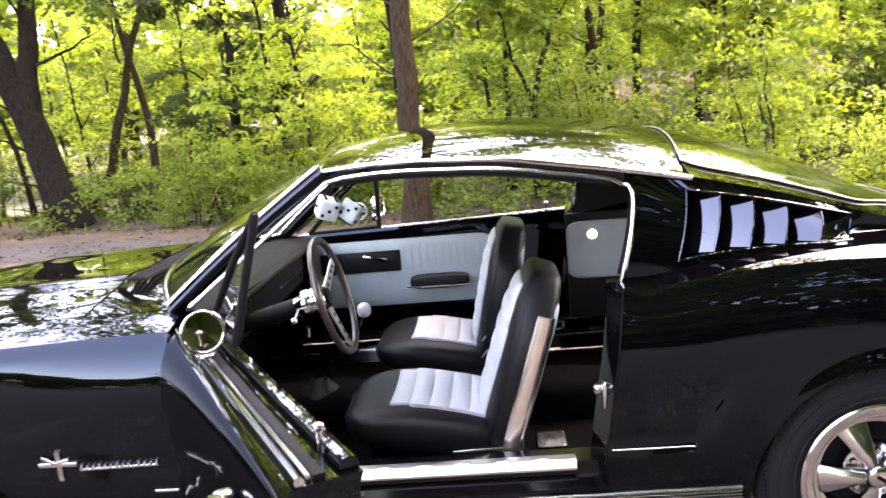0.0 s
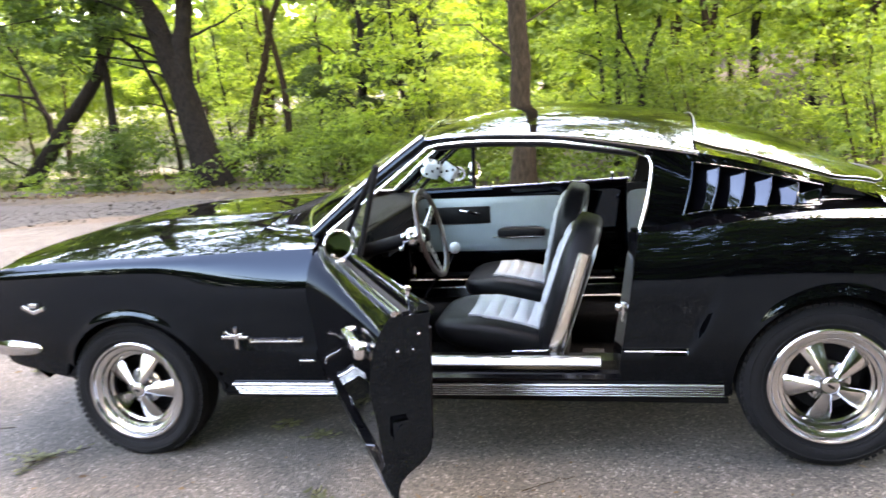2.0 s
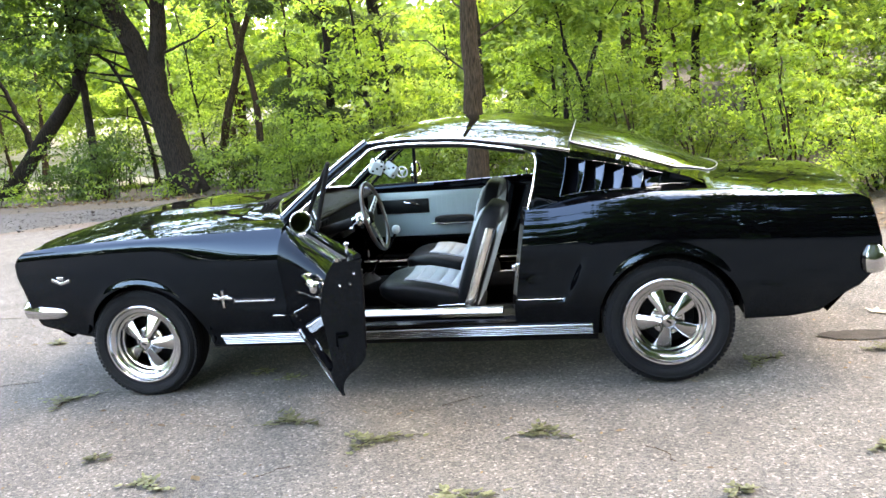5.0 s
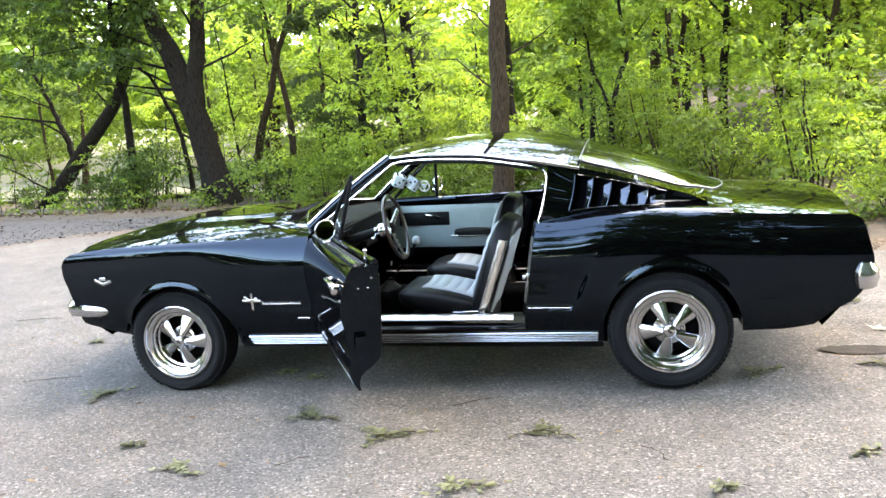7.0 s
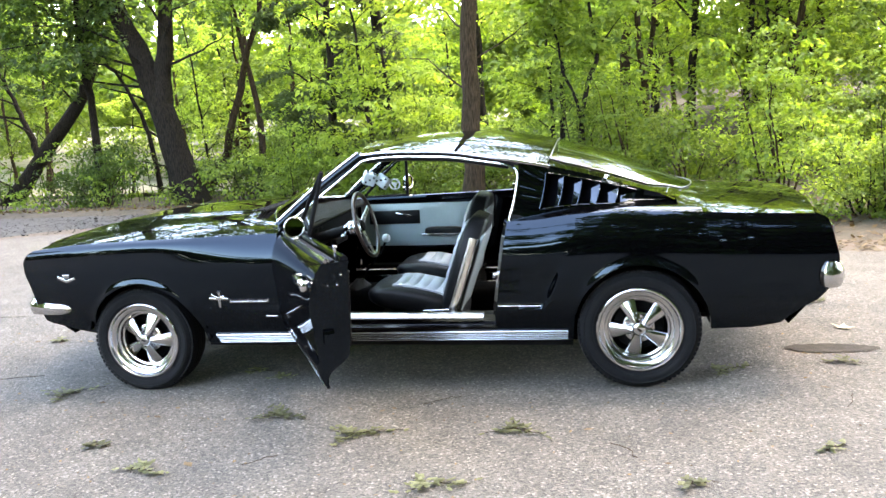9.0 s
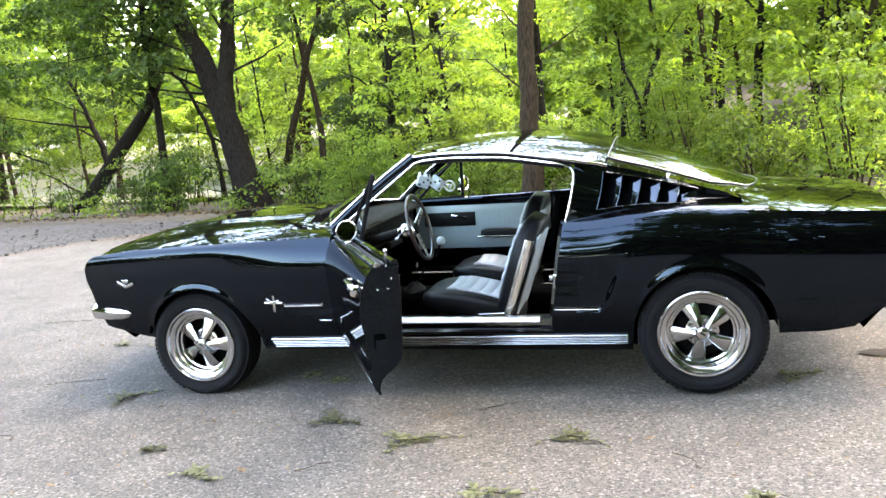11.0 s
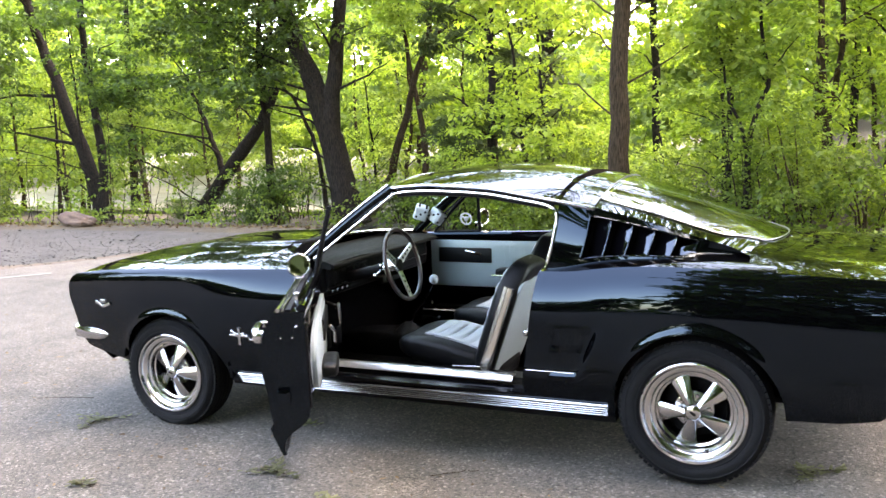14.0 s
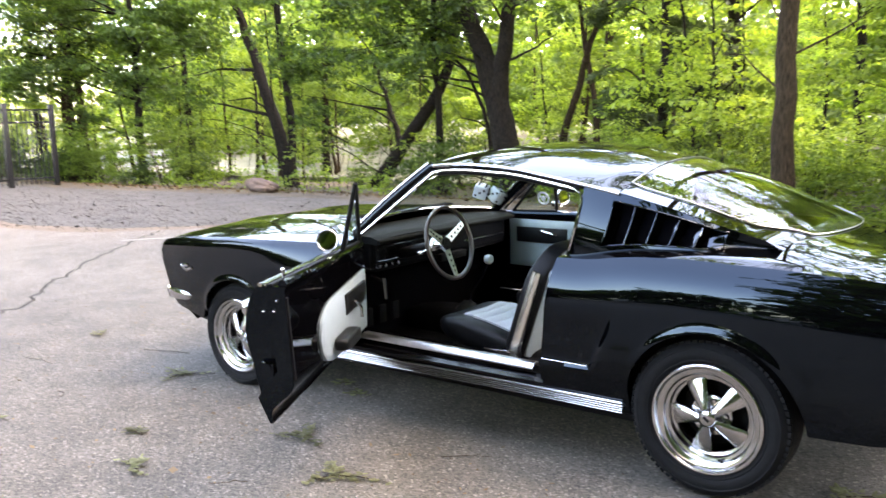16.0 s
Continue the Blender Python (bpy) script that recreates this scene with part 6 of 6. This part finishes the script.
def spread(kinds, places, seed, s0, s1):
    g = random.Random(seed)
    used = set()
    for i, (x, y) in enumerate(places):
        k = g.randrange(len(kinds))
        sc = g.uniform(s0, s1)
        m = Matrix.Translation((x, y, gz(x, y) - 0.02)) @ Matrix.Rotation(g.uniform(0, 6.28), 4, "Z") @ Matrix.Diagonal((sc, sc, sc * g.uniform(0.85, 1.2), 1))
        if k not in used:
            used.add(k)
            kinds[k].matrix_basis = m
        else:
            kept = kinds[k].matrix_basis.copy()
            kinds[k].matrix_basis = Matrix()
            copy_thing(kinds[k], m)
            kinds[k].matrix_basis = kept


def scatter(n, x0, x1, y0, y1, seed, keep=lambda x, y: True):
    g = random.Random(seed)
    out = []
    while len(out) < n:
        x = g.uniform(x0, x1)
        y = g.uniform(y0(x), y1(x))
        if keep(x, y):
            out.append((x, y))
    return out


edge_y = lambda x: lerp([(-30, 8.6), (-18, 8.8), (-12, 9.6), (-6, 9.7), (-3, 8.6), (0.5, 7.6), (2.2, 6.0), (3.4, 5.0), (14, 5.2)], x)
spread([sapling_kind(k) for k in range(4)], scatter(26, -27, -3, lambda x: 15.5, lambda x: 21, 1) + scatter(26, -42, -19, lambda x: 10.5, lambda x: 17, 12) + scatter(40, -3.5, 14, lambda x: max(9.0, edge_y(x) + 1.8), lambda x: 17, 2), 3, 0.75, 1.35)
spread([shrub_kind(k) for k in range(4)], scatter(22, -42, -19, lambda x: 8.8, lambda x: 12, 14) + scatter(14, -27, -5.0, lambda x: edge_y(x) + 0.9, lambda x: edge_y(x) + 6, 4, lambda x, y: y > 12.8 or not (-17 < x < -11 or -8.2 < x < -5.9)), 6, 0.7, 1.35)
# right-hand shrubs get lighter leaf colours to stand for more light there
spread([shrub_kind(k) for k in range(4, 8)], scatter(17, 2.8, 9, lambda x: edge_y(x) - 0.3, lambda x: edge_y(x) + 0.9, 15) + scatter(60, -4.5, 13, lambda x: edge_y(x) + 0.4, lambda x: edge_y(x) + 7, 5, lambda x, y: y < 10 or abs(x - 0.9 - 0.08 * (y - 9)) > 0.7), 6, 0.7, 1.35)


def woods_mesh(n_clumps, leaves, size, seed, place, leaf, name, label):
    g = random.Random(seed)
    cl = [place(g) for _ in range(n_clumps)]
    V, F = leaf_mesh(cl, leaves, size, seed, 0.6, 5)
    return tagged(link_mesh(name, V, F, leaf, None, False, quick=True), label, "woods", kind="stuff")


def behind(g):
    x, y = g.uniform(-45, 32), g.uniform(22, 34)
    gap = -26 < x < -6
    low = g.random() < 0.5
    return x, y, (g.uniform(2.2, 4.5) if gap and low else g.uniform(0.3, 4.0) if low else g.uniform(2.4, 13.0)) + gz(x, y), g.uniform(1.2, 2.4)


def distant(g):
    x, y = g.uniform(-80, 70), g.uniform(44, 60)
    return x, y, (g.uniform(0.5, 6) if g.random() < 0.45 else g.uniform(0.5, 21)) + gz(x, y), g.uniform(2, 3.6)


# unseen trees added around the road; heights and gap shape the car's reflections
def opposite(g):
    a = g.choice((g.uniform(0.955, 1.19), g.uniform(1.21, 1.455), g.uniform(1.495, 1.95), g.uniform(1.495, 2.06))) * math.pi
    gap = 1.20 * math.pi < a < 1.48 * math.pi
    top = 4.0 if gap else 13.0 if a < math.pi * 1.2 else 27.0
    d = g.uniform(24, 31) if gap else g.uniform(19, 28) if a < math.pi * 1.2 else g.uniform(13, 20)
    z = g.uniform(0.2, 4.0) if g.random() < 0.35 else g.uniform(0.1, 1.0) ** 0.8 * top
    return math.cos(a) * d * 1.2, math.sin(a) * d, z, g.uniform(1.0, 1.6) if gap else g.uniform(1.3, 2.4)


woods_mesh(560, 92000, 0.37, 91, behind, LEAF_A, "woods_behind", "sunlit green woods further back")
woods_mesh(1300, 90000, 1.02, 92, distant, LEAF_A, "distant_woods", "distant wall of green woods")
# deep leaf colour here keeps the reflections in the car's flanks dark
woods_mesh(1300, 92000, 0.78, 93, opposite, LEAF_C, "woods_opposite", "unseen tree line across the road, darkened for the car's reflections")

# open pale ground beyond the first trees
tagged(link_mesh("clearing_ground", *grid(60, 30, lambda u, v: (lambda x, y: (x, y, ground_z(x, y) + 0.05 + 0.10 * noise.noise((x * 0.3, y * 0.3, 6)) + 1.3 * step(24, 44, y)))(-60 + 57 * u, 16.5 + 30 * v)), CLEARING), "pale sunlit dry grass of a clearing beyond the trees", "clearing", kind="structure")

# thin leafy understory before the clearing
uc = random.Random(63)
tufts = []
for _ in range(260):
    cx, cy = uc.uniform(-22, -3.5), 0
    cy = edge_y(cx) + 0.3 + abs(uc.gauss(0, 2.6))
    tufts.append((cx, cy, gz(cx, cy) + abs(uc.gauss(0.1, 0.55)), uc.uniform(0.16, 0.34)))
V, F = leaf_mesh(tufts, 9000, 0.085, 64, 0.6, 4)
tagged(link_mesh("understory", V, F, LEAF_A, None, False, quick=True), "thin leafy seedlings under the dark trees", "undergrowth", kind="stuff")
stalks = []
for _ in range(50):
    cx = uc.uniform(-20, -3.5)
    cy = edge_y(cx) + 0.8 + abs(uc.gauss(0, 2.8))
    h = uc.uniform(0.6, 2.4)
    stalks.append(tube(wiggle([(cx, cy, gz(cx, cy) - 0.05), (cx + uc.uniform(-0.4, 0.4), cy, h * 0.5), (cx + uc.uniform(-1.0, 1.0), cy, h)], 5, 0.05, uc.random()), [0.010 * (1 - 0.14 * i) for i in range(6)], 5))
tagged(part("brush_stalks", join(*stalks), BARK_D, None), "thin bare brown stalks of undergrowth", "undergrowth", kind="stuff")

# low leafy ground cover behind the car
gc = random.Random(61)
cover = []
for _ in range(330):
    cx = gc.uniform(-3.5, 9)
    cy = edge_y(cx) + abs(gc.gauss(0, 2.2)) - 0.3
    cover.append((cx, cy, gz(cx, cy) + gc.uniform(0.05, 0.22), gc.uniform(0.2, 0.38)))
V, F = leaf_mesh(cover, 15000, 0.07, 62, 0.6, 4)
tagged(link_mesh("ground_cover", V, F, LEAF_A, None, False, quick=True), "low leafy weeds and seedlings on the forest floor", "undergrowth", kind="stuff")

# grass at the edge of the woods
g = np.random.default_rng(5)
n = 500
gx = g.uniform(-26, -3, n)
gy = np.array([edge_y(x) for x in gx]) + np.abs(g.normal(0, 1.6, n)) + 0.2
gzv = np.array([gz(a, b) for a, b in zip(gx, gy)]) - 0.02
ang, ln = g.uniform(0, 6.28, n), g.uniform(0.05, 0.14, n)
tip = np.stack([gx + np.cos(ang) * ln * 0.5, gy + np.sin(ang) * ln * 0.5, gzv + ln], 1)
bs = np.stack([gx, gy, gzv], 1)
sd = np.stack([-np.sin(ang), np.cos(ang), 0 * ang], 1) * 0.012
V = np.stack([bs - sd, bs + sd, tip], 1).reshape(-1, 3)
tagged(link_mesh("grass", V, np.arange(3 * n).reshape(-1, 3), LEAF_A, None, False, quick=True), "sparse bright green grass below the trees", "grass", kind="stuff")


# ---- loose things on the ground ----
def boulder():
    bm = bmesh.new()
    bmesh.ops.create_icosphere(bm, subdivisions=4, radius=1)
    for v in bm.verts:
        c = v.co
        k = 1 + 0.30 * noise.noise(c * 1.3) - 0.22 * abs(noise.noise(c * 2.6)) + 0.05 * noise.noise(c * 8)
        v.co = Vector((c.x * 0.46 * k, c.y * 0.28 * k, max(-0.12, c.z * (0.20 - 0.10 * c.x) * k)))
    me = bpy.data.meshes.new("boulder")
    bm.to_mesh(me)
    bm.free()
    me.materials.append(STONE)
    me.polygons.foreach_set("use_smooth", np.ones(len(me.polygons), bool))
    ob = tagged(new("boulder", me), "rough brown boulder at the gravel edge", "rock")
    ob.location = (-12.6, 9.05, gz(-12.6, 9.05) + 0.13)


boulder()


def iron_gate():
    root = thing("iron_gate", "black wrought iron gate between two posts", "gate")
    a, b = Vector((-20.0, 6.5, gz(-20, 6.6) - 0.05)), Vector((-20.0, 8.1, gz(-20, 8.1) - 0.05))
    H = 2.2
    for p in (a + (b - a) * 0.22, b):
        part("post", box(p.x - 0.06, p.x + 0.06, p.y - 0.06, p.y + 0.06, p.z, p.z + H + 0.06, 0.008), IRON, root)
    for y in (4.9, 3.3):
        part("post", box(-20.06, -19.94, y - 0.05, y + 0.05, -0.1, H, 0.008), IRON, root)
    for z in (0.22, 1.72, 2.05):
        part("rail", box(-20.02, -19.98, 3.3, b.y, z + a.z, z + 0.045 + a.z, 0.004), IRON, root)
    for k in range(37):
        y = 3.36 + k * 0.13
        part("bar", tube([(-20, y, a.z + 0.08), (-20, y, a.z + 2.10)], 0.015, 6), IRON, root)
        if k % 2 == 0:
            part("ring", tube([(-20, y + 0.065 + 0.055 * math.cos(t), a.z + 1.905 + 0.055 * math.sin(t)) for t in np.linspace(0, 6.283, 13)[:-1]], 0.008, 5, True), IRON, root)


iron_gate()


def fallen_cluster(x, y, size, seed):
    """A fallen spray of oak leaves and catkins, lying on the asphalt."""
    g = random.Random(seed)
    root = thing("fallen_leaves", "small wilted spray of green-yellow leaves lying on asphalt", "leaves", "fallen leaf sprays")
    root.location = (x, y, ground_z(x, y) + 0.002)
    V, F = [], []
    a0 = g.uniform(-0.6, 0.6)
    for b, (turn, reach) in enumerate(((0.0, 1.35), (2.2, 0.75), (-2.4, 0.95))):
        a = a0 + turn + g.uniform(-0.4, 0.4)
        d = Vector((math.cos(a), math.sin(a), 0)) * size * reach
        way = wiggle([(0, 0, 0.010), d * 0.5 + Vector((0, 0, 0.012)), d + Vector((0, 0, 0.004))], 7, 0.012, seed + b)
        part("twig", tube(way, [0.0022 * (1 - 0.08 * i) for i in range(len(way))], 5), BARK, root)
        for k in range(int((15 if b else 19) * size / 0.14)):
            c = way[min(len(way) - 1, int(abs(g.gauss(0, 0.42)) * len(way)))] + Vector((g.gauss(0, 0.10), g.gauss(0, 0.10), 0)) * size
            c.z = g.uniform(0.004, 0.022)
            d2 = a + g.uniform(-1.3, 1.3)
            L, W = g.uniform(0.022, 0.052), g.uniform(0.016, 0.036)
            f, r = Vector((math.cos(d2), math.sin(d2), g.uniform(-0.15, 0.18))), Vector((-math.sin(d2), math.cos(d2), g.uniform(-0.18, 0.18)))
            o = len(V)
            V += [c, c + f * L * 0.3 + r * W * 0.5, c + f * L * 0.5 + r * W * 0.28, c + f * L * 0.75 + r * W * 0.36, c + f * L + Vector((0, 0, 0.004)), c + f * L * 0.75 - r * W * 0.36, c + f * L * 0.5 - r * W * 0.28, c + f * L * 0.3 - r * W * 0.5, c + f * L * 0.5 + Vector((0, 0, 0.003))]
            F += [[o + 8, o + i, o + (i + 1) % 8] for i in range(8)]
    V = [Vector((v.x, v.y, max(v.z, 0.002))) for v in V]
    tagged(link_mesh("leaf_spray", V, F, DRY, root, False), "", kind="stuff")


for k, (x, y, sz) in enumerate([(0.04, -1.45, 0.17), (-0.41, -1.22, 0.14), (-1.80, -0.89, 0.15), (0.77, -1.38, 0.14), (1.80, -0.57, 0.14), (0.48, -1.95, 0.13), (-0.80, -1.86, 0.10), (-1.17, -1.60, 0.06), (2.08, -1.56, 0.05), (2.43, -0.41, 0.09), (-0.82, -0.50, 0.07), (-0.62, -0.62, 0.06), (1.50, -1.92, 0.07), (-2.6, 0.2, 0.06), (-3.2, -0.6, 0.07), (-1.0, -2.5, 0.06), (2.6, 0.9, 0.08), (-2.0, -1.9, 0.05)]):
    fallen_cluster(x, y, sz, 900 + k)


def fallen_twig(x, y, length, turn, seed):
    g = random.Random(seed)
    d = Vector((math.cos(turn), math.sin(turn), 0)) * length / 2
    geo = tube(wiggle([-d + Vector((0, 0, 0.004)), Vector((0.01, 0.02, 0.006)), d + Vector((0, 0, 0.004))], 7, 0.012, seed), 0.0016, 5)
    ob = part("fallen_twig", geo, BARK, None)
    tagged(ob, "thin brown twig lying on the asphalt", "twig", "twigs on the road")
    ob.location = (x, y, ground_z(x, y) + 0.002)


for k, (x, y, l, a) in enumerate([(-2.35, -0.62, 0.36, 0.35), (-0.30, -1.74, 0.16, 0.7), (0.38, -1.0, 0.22, 0.6), (0.25, -2.15, 0.2, -0.3), (1.25, -1.6, 0.18, 2.2), (-2.9, -1.2, 0.3, 0.1), (-3.6, 0.9, 0.4, 0.2), (-1.5, -2.2, 0.2, 1.0), (0.9, -2.3, 0.15, 0.4), (-2.1, -1.5, 0.18, -0.5), (2.3, -1.0, 0.2, 1.2)]):
    fallen_twig(x, y, l, a, 950 + k)

# cracks, a worn painted line, stones of the shoulder
g = random.Random(77)
part_path = [p + Vector((0, 0, ground_z(p.x, p.y))) for p in wiggle([(-4.6, -0.9, 0.001), (-4.75, -0.35, 0.001), (-5.6, 0.3, 0.001), (-6.15, 0.85, 0.001), (-6.9, 1.7, 0.001), (-7.6, 2.5, 0.001), (-8.2, 3.3, 0.001)], 40, 0.05, 5)]
tagged(part("road_crack", strip(part_path, 0.028, 0.004), CRACK, None), "dark wandering crack in the asphalt", "crack", kind="structure")
tagged(part("road_line", strip([(x, y, ground_z(x, y) + 0.001) for x, y in ((-7.75, 2.4), (-7.375, 2.9), (-7.0, 3.4))], 0.12, 0.005), LINE, None), "short worn white painted line on asphalt", "line", kind="structure")
rg = np.random.default_rng(9)
n = 7000
sx = rg.uniform(-24, -3, n)
sy = np.array([road_edge(x) for x in sx]) + 0.1 + np.abs(rg.normal(0, 2.6, n))
sr = rg.uniform(0.008, 0.022, n) * (1 + (rg.uniform(0, 1, n) > 0.97) * 1.5)
octa = np.array([[1, 0, 0], [0, 1, 0], [-1, 0, 0], [0, -1, 0], [0, 0, 0.4], [0, 0, -0.4]], float)
V = (octa[None] * rg.uniform(0.6, 1.2, (n, 6, 1))) * sr[:, None, None] + np.stack([sx, sy, np.array([gz(a, b) for a, b in zip(sx, sy)]) + sr * 0.3], 1)[:, None]
F = np.concatenate([np.arange(n)[:, None] * 6 + f for f in ([0, 1, 4], [1, 2, 4], [2, 3, 4], [3, 0, 4], [1, 0, 5], [2, 1, 5], [3, 2, 5], [0, 3, 5])], 0)
tagged(link_mesh("gravel_stones", V.reshape(-1, 3), F, PEBBLE, None, False, quick=True), "loose pale stones scattered on the shoulder", "gravel", kind="stuff")

# tiny dry bits strewn over the asphalt
n = 2200
bx, by = rg.uniform(-5.5, 4.0, n), rg.normal(-0.6, 1.9, n)
keep = ~((np.abs(bx) < 2.1) & (np.abs(by) < 0.8)) & (by > -4.2) & (by < 3.2)
bx, by = bx[keep], by[keep]
n = len(bx)
ba, bl = rg.uniform(0, 6.28, n), rg.uniform(0.004, 0.014, n) * (1 + 1.6 * (rg.uniform(0, 1, n) > 0.93))
bw = bl * rg.uniform(0.25, 0.6, n)
dx, dy = np.stack([np.cos(ba) * bl, np.sin(ba) * bl], 1), np.stack([-np.sin(ba) * bw, np.cos(ba) * bw], 1)
low_z = np.array([ground_z(a, b) for a, b in zip(bx, by)])
lift = low_z + rg.uniform(0.002, 0.008, n)
c2 = np.stack([bx, by], 1)
V = np.stack([np.column_stack([c2 - dx, low_z + 0.002]), np.column_stack([c2 + dy, lift]), np.column_stack([c2 + dx, low_z + 0.003]), np.column_stack([c2 - dy, low_z + 0.002])], 1).reshape(-1, 3)
F = np.concatenate([np.arange(n)[:, None] * 4 + [0, 1, 2], np.arange(n)[:, None] * 4 + [0, 2, 3]], 0)
tagged(link_mesh("road_litter", V, F, LITTER, None, False, quick=True), "tiny dry brown bits strewn over the asphalt", "litter", kind="stuff")

# old leaves on the bank and the forest floor
n = 5200
lx = rg.uniform(-24, 7, n)
ly = np.array([edge_y(x) for x in lx]) - 0.9 + np.abs(rg.normal(0, 1.5, n))
lz = []
for x, y in zip(lx, ly):
    yc = lerp([(-34, 7.9), (-18, 8.1), (-12, 8.9), (-6, 8.8), (-2.5, 7.7)], x) + 0.2 + 0.25 * noise.noise((x * 0.5, 8, 3))
    v = min(1, max(0, (y - yc + 0.75) / 1.7))
    lz.append(gz(x, y) + (0.06 * math.sin(math.pi * v) ** 1.3 if x < -3 else 0.0) + 0.01)
la, ll = rg.uniform(0, 6.28, n), rg.uniform(0.02, 0.055, n)
fx, fy = np.stack([np.cos(la), np.sin(la), rg.normal(0, 0.35, n)], 1) * ll[:, None], np.stack([-np.sin(la), np.cos(la), rg.normal(0, 0.35, n)], 1) * (ll * rg.uniform(0.4, 0.7, n))[:, None]
c3 = np.stack([lx, ly, np.array(lz)], 1)
V = np.stack([c3 - fx, c3 + fy, c3 + fx, c3 - fy], 1).reshape(-1, 3)
F = np.concatenate([np.arange(n)[:, None] * 4 + [0, 1, 2], np.arange(n)[:, None] * 4 + [0, 2, 3]], 0)
tagged(link_mesh("leaf_litter", V, F, LITTER, None, False, quick=True), "old dry brown leaves lying under the trees", "litter", kind="stuff")

# leaves drifted over the verge behind the car
n = 1500
vx = rg.uniform(1.2, 7.5, n)
vy = np.array([road_edge(x) for x in vx]) + np.abs(rg.normal(0.0, 0.75, n)) - 0.05
va, vl = rg.uniform(0, 6.28, n), rg.uniform(0.015, 0.05, n)
fx = np.stack([np.cos(va), np.sin(va), rg.normal(0, 0.3, n)], 1) * vl[:, None]
fy = np.stack([-np.sin(va), np.cos(va), rg.normal(0, 0.3, n)], 1) * (vl * rg.uniform(0.4, 0.7, n))[:, None]
c3 = np.stack([vx, vy, np.array([ground_z(a, b) for a, b in zip(vx, vy)]) + 0.012], 1)
V = np.stack([c3 - fx, c3 + fy, c3 + fx, c3 - fy], 1).reshape(-1, 3)
F = np.concatenate([np.arange(n)[:, None] * 4 + [0, 1, 2], np.arange(n)[:, None] * 4 + [0, 2, 3]], 0)
tagged(link_mesh("leaf_litter", V, F, DRIFT, None, False, quick=True), "pale brown leaves drifted along the road verge", "litter", kind="stuff")

# a dark patch and a dead leaf behind the rear wheel
ring = [(2.44 + 0.25 * math.cos(a) * (1 + 0.12 * noise.noise((math.cos(a) * 2, math.sin(a) * 2, 4)) + 0.07 * noise.noise((math.cos(a) * 9, math.sin(a) * 9, 4))), -0.16 + 0.085 * math.sin(a) * (1 + 0.25 * noise.noise((math.cos(a) * 2, math.sin(a) * 2, 9)) + 0.2 * noise.noise((math.cos(a) * 9, math.sin(a) * 9, 9))), ground_z(2.44, 0) + 0.006) for a in np.linspace(0, 2 * math.pi, 73)[:-1]]
tagged(link_mesh("road_patch", ring, [list(range(72))], DARK_PATCH), "dark irregular patch on the asphalt", "stain", kind="structure")
star = [(0.075 * (1.0 if k % 2 == 0 else 0.42) * math.cos(k * 0.628), 0.075 * (1.0 if k % 2 == 0 else 0.42) * math.sin(k * 0.628), 0.003 + 0.012 * (k % 2 == 0) * abs(math.sin(k * 1.3))) for k in range(10)]
leaf = link_mesh("fallen_leaf", [(0, 0, 0.008)] + star, [[0, 1 + k, 1 + (k + 1) % 10] for k in range(10)], PALE_LEAF, None, False)
tagged(leaf, "single pale dead leaf lying on asphalt", "leaf")
leaf.location = (2.62, 0.28, ground_z(2.62, 0.28) + 0.002)
